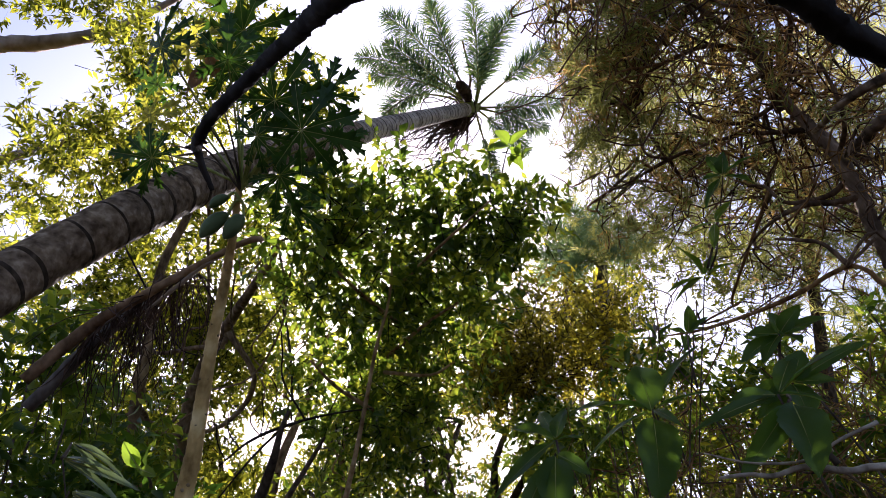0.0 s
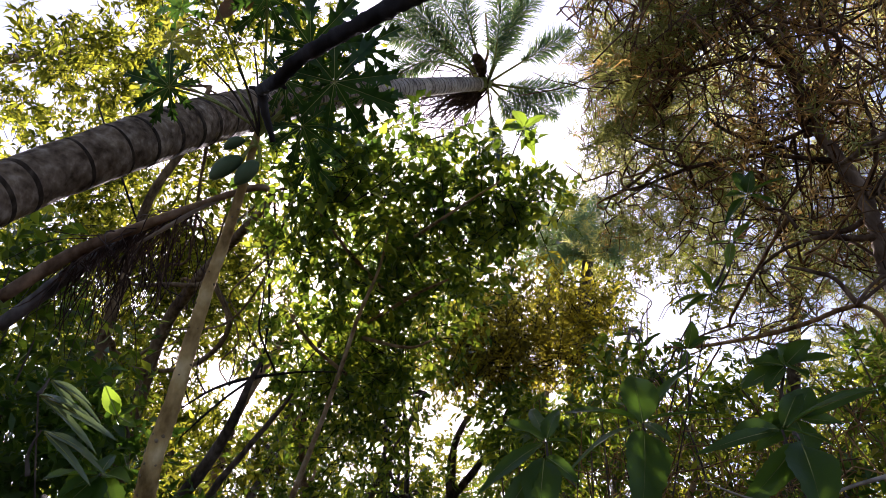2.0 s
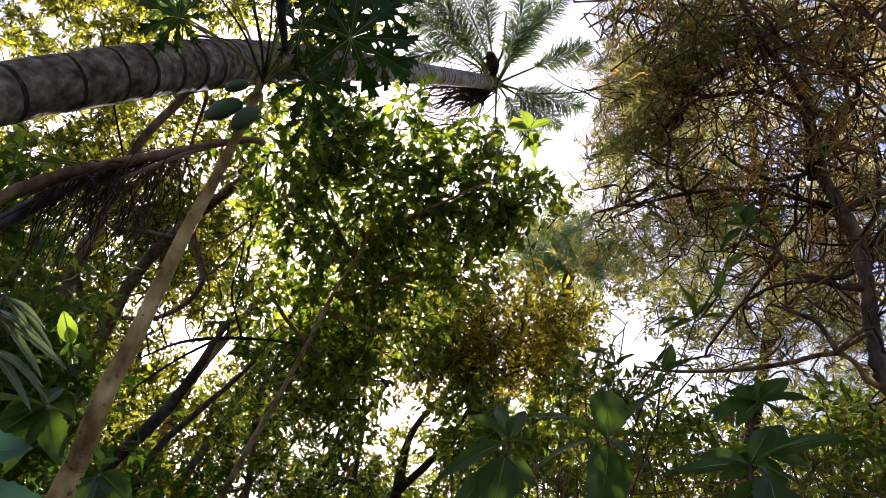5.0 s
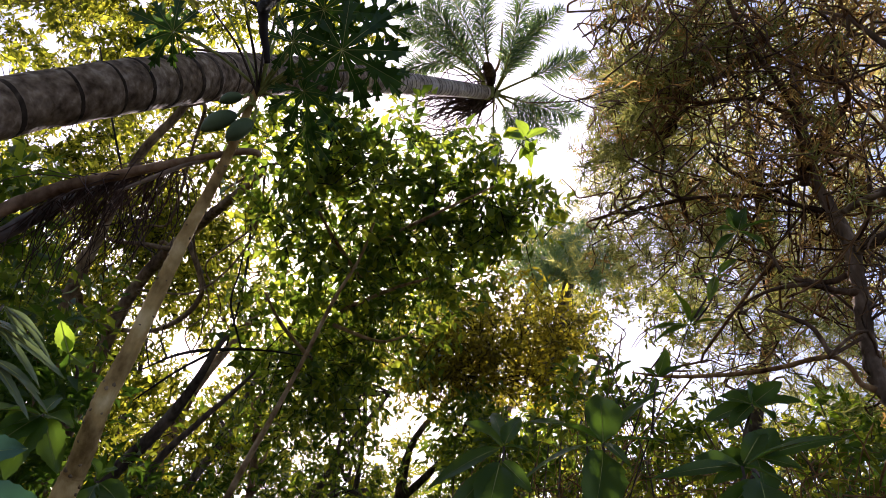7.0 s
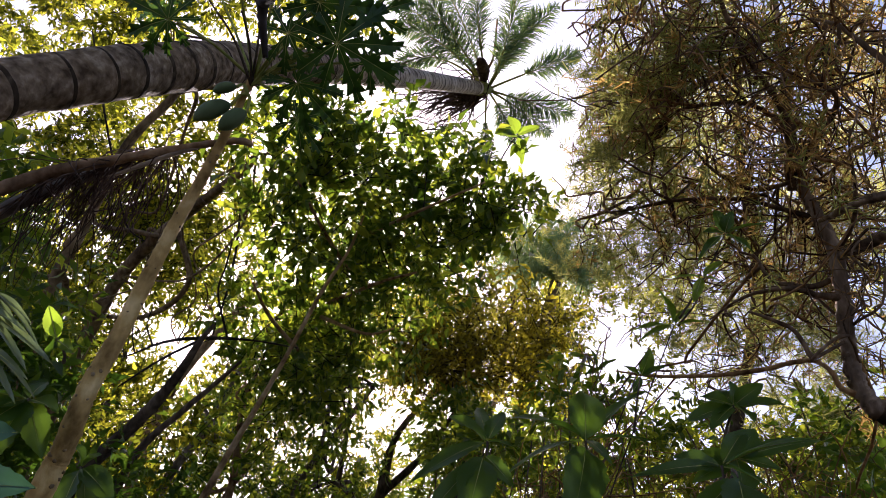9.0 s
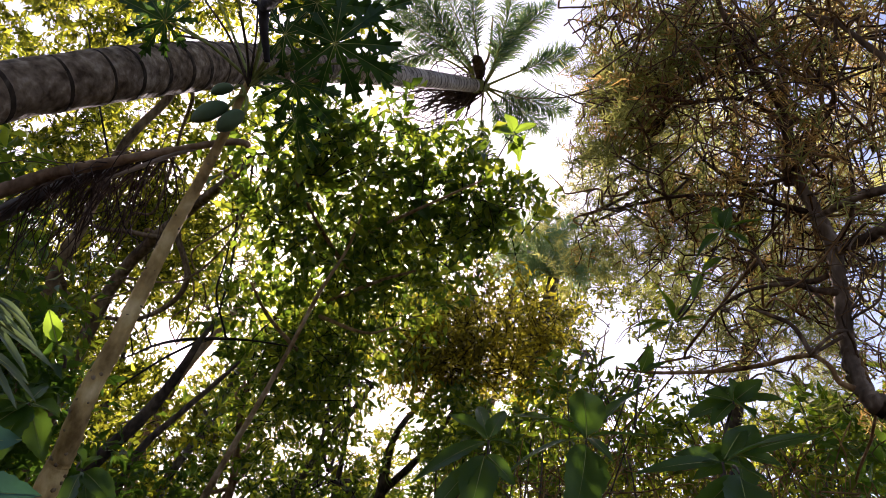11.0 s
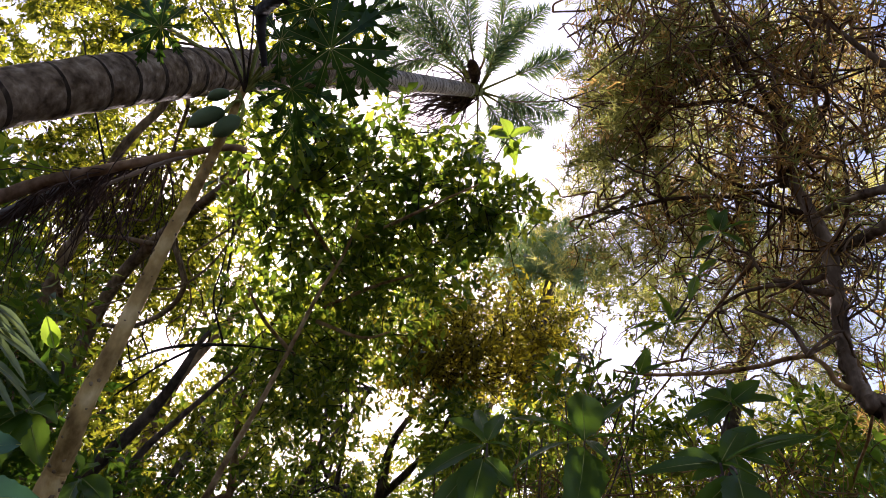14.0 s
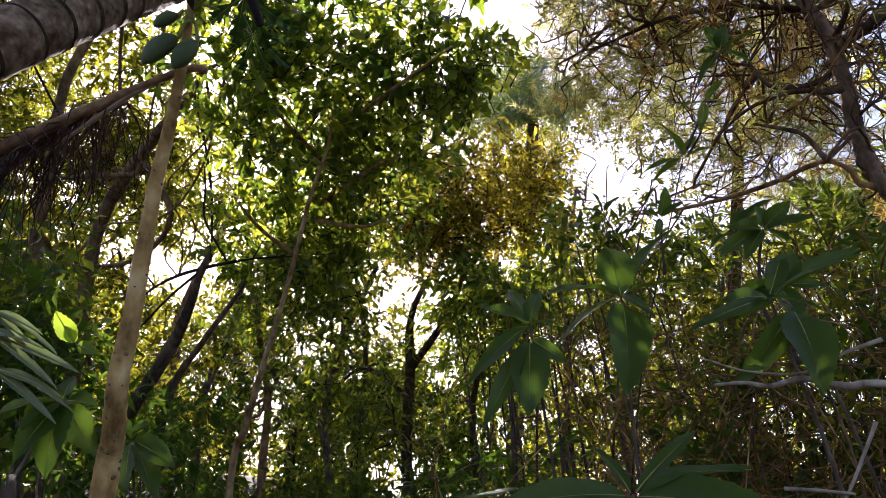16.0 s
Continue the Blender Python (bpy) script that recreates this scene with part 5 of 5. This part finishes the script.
# larger leaves on the shoots of the broad-leaved tree
SHOOT = "shoot of broad leaves on the slim broad-leaved tree"
# some shoots take the brighter leaf colour to look sunlit
for k, (x, y, m) in enumerate((((-0.22, 3.32, 4.19), (-0.31, 3.94, 4.34), SHRUB), ((0.28, 3.06, 4.56), (0.2, 3.53, 4.58), SUNTINT), ((-0.58, 3.3, 4.56), (-0.51, 3.67, 4.56), SHRUB), ((0.26, 3.6, 4.31), (0.22, 4.12, 4.43), SUNTINT), ((-0.83, 3.64, 4.42), (-0.73, 4.05, 4.53), SHRUB), ((0.1, 3.8, 4.19), (0.09, 4.37, 4.43), SHRUB))):
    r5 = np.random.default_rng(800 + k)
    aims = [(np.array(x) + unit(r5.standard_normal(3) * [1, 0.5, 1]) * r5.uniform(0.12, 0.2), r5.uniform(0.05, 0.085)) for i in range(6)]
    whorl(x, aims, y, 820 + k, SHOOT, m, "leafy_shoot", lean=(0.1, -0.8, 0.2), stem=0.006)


def bramble(centre, size, count, seed, label):
    """A thicket of thin bare stems with few small leaves."""
    thing = empty("bramble", label, "bush", "brambles")
    r6 = np.random.default_rng(seed)
    c = np.array(centre)
    lines = []
    for k in range(count):
        g = np.array(on_ground(c[0] + r6.normal(0, size * 0.4), c[1] + r6.normal(0, size * 0.3)))
        e = c + r6.standard_normal(3) * [size * 0.7, size * 0.5, size * 0.6]
        p = crook(r6, g, e, r6.uniform(0.004, 0.009), 0.002, 0.22, 7)
        if k < 10:
            tube("stem", p, TWIG_BARK, thing, "", 6, 4, 0.05)
        else:
            lines.append(p)
        for i in range(5):
            a = np.array(p[r6.integers(3, 7)][:3])
            lines.append(crook(r6, a, a + unit(r6.standard_normal(3) + [0, 0, 0.3]) * r6.uniform(0.15, 0.5), 0.0035, 0.0012, 0.35, 5))
    tubes("twig_tangle", lines, RED_BARK, thing, "fine bare twigs", 4, 2)["kind"] = "stuff"
    foliage("crown", [(*c, size, size * 0.7, size * 0.8)], int(45 * size / 0.5), 8, 0.06, CANOPY, thing, seed)
    return thing


for k, (p, q) in enumerate((((1.5, 2.82, 2.51), 0.45), ((1.38, 3.33, 2.59), 0.5), ((1.41, 2.69, 2.06), 0.4), ((1.12, 3.5, 2.23), 0.45), ((1.34, 3.1, 2.14), 0.45), ((1.27, 4.43, 3.09), 0.5))):
    bramble(p, q, 34, 850 + k, "tangled thicket of thin brown twigs beside the path")
# left side growth
NARROW = "shrub with long narrow leaves catching the light"
g = on_ground(*(-0.77, 1.56, 1.76)[:2])
whorl((-0.773, 1.17, 2.133), [((-0.669, 1.171, 2.105), 0.017), ((-0.618, 1.19, 2.068), 0.019), ((-0.644, 1.185, 2.045), 0.017), ((-0.705, 1.145, 2.115), 0.015)], g, 42, NARROW, NARROWLEAF, lean=(0.2, -0.7, 0.6), stem=0.004)
whorl((-0.763, 1.199, 2.079), [((-0.644, 1.189, 2.034), 0.017), ((-0.648, 1.201, 1.994), 0.017), ((-0.63, 1.225, 2.019), 0.016)], (-0.773, 1.22, 2.003), 51, NARROW, NARROWLEAF, lean=(0.2, -0.7, 0.6), stem=0.004)
whorl((-0.785, 1.204, 2.18), [((-0.695, 1.214, 2.141), 0.016), ((-0.675, 1.236, 2.116), 0.017), ((-0.709, 1.218, 2.114), 0.015)], (-0.773, 1.17, 2.133), 52, NARROW, NARROWLEAF, lean=(0.2, -0.7, 0.6), stem=0.004)
whorl((-0.655, 1.244, 2.123), [((-0.679, 1.21, 2.17), 0.032), ((-0.618, 1.246, 2.106), 0.022), ((-0.666, 1.226, 2.15), 0.02)], (-0.645, 1.284, 2.097), 48, "shoot of a shrub with leaves tinted bright as if sunlit", SUNTINT, "sapling", lean=FACE, stem=0.003)
whorl((-0.8, 1.52, 2.1), [((-0.73, 1.52, 2.09), 0.055), ((-0.8, 1.55, 2.16), 0.045), ((-0.83, 1.44, 2.04), 0.06), ((-0.82, 1.41, 1.98), 0.06), ((-0.72, 1.51, 1.99), 0.06), ((-0.77, 1.42, 1.95), 0.07), ((-0.87, 1.42, 2.07), 0.05)], on_ground(*(-0.83, 1.71, 1.67)[:2]), 43, DARKSHRUB)
whorl((-0.87, 2.06, 2.12), [((-0.9, 2.03, 2.18), 0.06), ((-0.83, 2.04, 2.16), 0.06), ((-0.73, 1.98, 2.04), 0.07), ((-0.86, 2.01, 1.98), 0.08), ((-0.77, 2.02, 1.96), 0.07)], on_ground(*(-0.89, 2.27, 1.65)[:2]), 49, DARKSHRUB)
matt = empty("round_leaved_plant", "round-leaved plant with matt blue-green leaves", "plant")
tube("stem", [(*on_ground(*(-0.52, 0.89, 1.65)[:2]), 0.005), (*(-0.46, 0.76, 1.69), 0.004), (*(-0.42, 0.69, 1.75), 0.002)], BROWN_BARK, matt, "", 8, 6)
broad_leaf((-0.42, 0.69, 1.77), (-0.35, 0.67, 1.79), 0.04, FACE, matt, MATT, 1)
broad_leaf((-0.39, 0.67, 1.73), (-0.3, 0.64, 1.74), 0.038, FACE, matt, MATT, 2)
broad_leaf((-0.45, 0.7, 1.77), (-0.41, 0.68, 1.75), 0.04, FACE, matt, MATT, 3)


# ---- dead fronds, vines and bare twigs on the left ----
def dead_frond():
    thing = empty("dead_palm_frond", "dead brown palm frond caught across the branches", "palm frond")
    tube("frond_stalk", [(-1.41, 1.811, 2.711, 0.0194), (-1.314, 1.819, 2.812, 0.0213), (-1.244, 1.824, 2.877, 0.0213), (-1.154, 1.811, 2.918, 0.0192), (-1.038, 1.81, 2.976, 0.0162), (-0.917, 1.805, 3.032, 0.0132), (-0.802, 1.789, 3.07, 0.0112), (-0.708, 1.771, 3.09, 0.0110), (-0.658, 1.764, 3.088, 0.0109), (-0.65, 1.774, 3.08, 0.0073)], FROND_BARK, thing, "", 9, 8, 0.06)
    tube("side_stalk", [(-1.492, 1.965, 2.697, 0.0226), (-1.372, 1.953, 2.819, 0.0245), (-1.291, 1.936, 2.889, 0.0243), (-1.191, 1.924, 2.96, 0.0201), (-1.077, 1.898, 3.014, 0.0119)], GREY_BARK, thing, "greyish dead side stalk", 8, 6, 0.06)
    tube("pale_edge", [(-1.06, 1.839, 2.921, 0.0048), (-0.971, 1.822, 2.975, 0.0075), (-0.879, 1.802, 3.026, 0.0075), (-0.801, 1.793, 3.065, 0.0047)], PALE_BARK, thing, "pale edge along the stalk", 6, 5, 0.08)
    rng = np.random.default_rng(50)
    paths = []
    a, b = np.array((-0.894, 1.823, 3.058)), np.array((-1.242, 1.834, 2.864))
    fall = np.array((-1.239, 2.127, 2.826)) - np.array((-1.031, 1.834, 2.987))
    for k in range(170):
        s = a + (b - a) * rng.random() ** 1.2
        e = s + fall * rng.uniform(0.3, 1.15) + rng.standard_normal(3) * [0.1, 0.1, 0.06]
        paths.append([(*s, 0.0022), (*((s + e) / 2 + rng.standard_normal(3) * 0.035 + [0, 0, 0.02]), 0.002), (*e, 0.0011)])
    tubes("dry_leaflet_mass", paths, DRYBRUSH, thing, "hanging dark dry leaflets", 4, 3)


dead_frond()
for label, pts, m in (("thin dark hanging vine", [(*(-1.51, 4.1, 4.81), 0.006), (*(-1.44, 4.29, 4.37), 0.009), (*(-1.42, 4.4, 4.03), 0.008), (*(-1.41, 4.4, 3.67), 0.007)], DARK_BARK),
                      ("thin dark hanging vine", [(*(-1.51, 2.04, 3.75), 0.003), (*(-1.42, 2.2, 3.52), 0.004), (*(-1.32, 2.36, 3.29), 0.004), (*(-1.25, 2.45, 3.15), 0.003), (*(-1.17, 2.48, 3.11), 0.002)], DARK_BARK)):
    tagged(tube("vine", pts, m, None, "", 6, 6, 0.08), label, "vine", "vines")
bare = empty("bare_bush", "leafless dark branching bush against the sky", "bush")
tube("stem", [(*on_ground(-1.995, 4.527), 0.05)] + [(-1.926, 4.47, 2.504, 0.0452), (-1.815, 4.401, 2.76, 0.0428), (-1.674, 4.347, 2.951, 0.0387), (-1.526, 4.23, 3.129, 0.0343), (-1.415, 4.099, 3.28, 0.0265), (-1.342, 4.006, 3.42, 0.0192), (-1.282, 3.971, 3.536, 0.0105)], BROWN_BARK, bare)
for k, p in enumerate(([(-0.794, 4.098, 3.534, 0.0052), (-1.072, 4.046, 3.508, 0.0087), (-1.332, 3.997, 3.447, 0.0140), (-1.541, 4.007, 3.386, 0.0124), (-1.729, 4.038, 3.273, 0.0054)],
          [(-1.345, 4.0, 3.431, 0.0122), (-1.523, 4.006, 3.271, 0.0105), (-1.706, 4.014, 3.062, 0.0052)],
          [(-1.595, 3.999, 3.357, 0.0071), (-1.643, 3.943, 3.438, 0.0053), (-1.636, 3.894, 3.544, 0.0035)],
          [(-1.691, 4.041, 3.303, 0.0054), (-1.727, 3.981, 3.406, 0.0054), (-1.721, 3.933, 3.513, 0.0036)],
          [(-1.466, 3.994, 3.4, 0.0070), (-1.43, 3.941, 3.494, 0.0052), (-1.428, 3.889, 3.598, 0.0035)],
          [(-1.056, 4.048, 3.511, 0.0052), (-1.001, 4.022, 3.595, 0.0052), (-0.936, 4.002, 3.666, 0.0035)],
          [(-1.198, 4.019, 3.49, 0.0087), (-1.297, 3.884, 3.697, 0.0087), (-1.282, 3.803, 3.848, 0.0070), (-1.273, 3.733, 3.967, 0.0052)],
          [(-1.724, 4.596, 2.553, 0.0380), (-1.623, 4.495, 2.891, 0.0320), (-1.448, 4.426, 3.125, 0.0261), (-1.272, 4.35, 3.327, 0.0203), (-1.143, 4.272, 3.466, 0.0109)])):
    tube("twig", [(*q[:3], q[3] * 0.75) for q in p], BROWN_BARK if k == 7 else DARK_BARK, bare, "", 6, 6, 0.08)

# ---- bare twigs beside the needle tree ----
twig = empty("fallen_branch", "pale bare branch reaching out of the thicket", "branch")
tube("stem", [(*(0.99, 1.54, 1.995), 0.01), (*(0.83, 1.53, 2.025), 0.0085), (*(0.76, 1.53, 2.025), 0.008), (*(0.68, 1.53, 2.045), 0.007), (*(0.61, 1.53, 2.035), 0.0055), (*(0.56, 1.53, 2.045), 0.0045), (*(0.5, 1.53, 2.045), 0.003)], DEADWOOD, twig, "", 8, 8, 0.08)
for p in ([(0.84, 1.49, 2.105), (0.76, 1.51, 2.085), (0.68, 1.52, 2.055), (0.57, 1.52, 2.065), (0.48, 1.51, 2.095)], [(0.82, 1.56, 1.955), (0.78, 1.61, 1.865), (0.74, 1.64, 1.795)], [(0.63, 1.62, 1.845), (0.71, 1.62, 1.835), (0.77, 1.62, 1.825)], [(0.74, 1.52, 2.065), (0.73, 1.51, 2.085), (0.72, 1.5, 2.105)]):
    tube("twig", [(*q, 0.0045 - 0.0007 * k) for k, q in enumerate(p)], DEADWOOD, twig, "", 6, 6, 0.08)
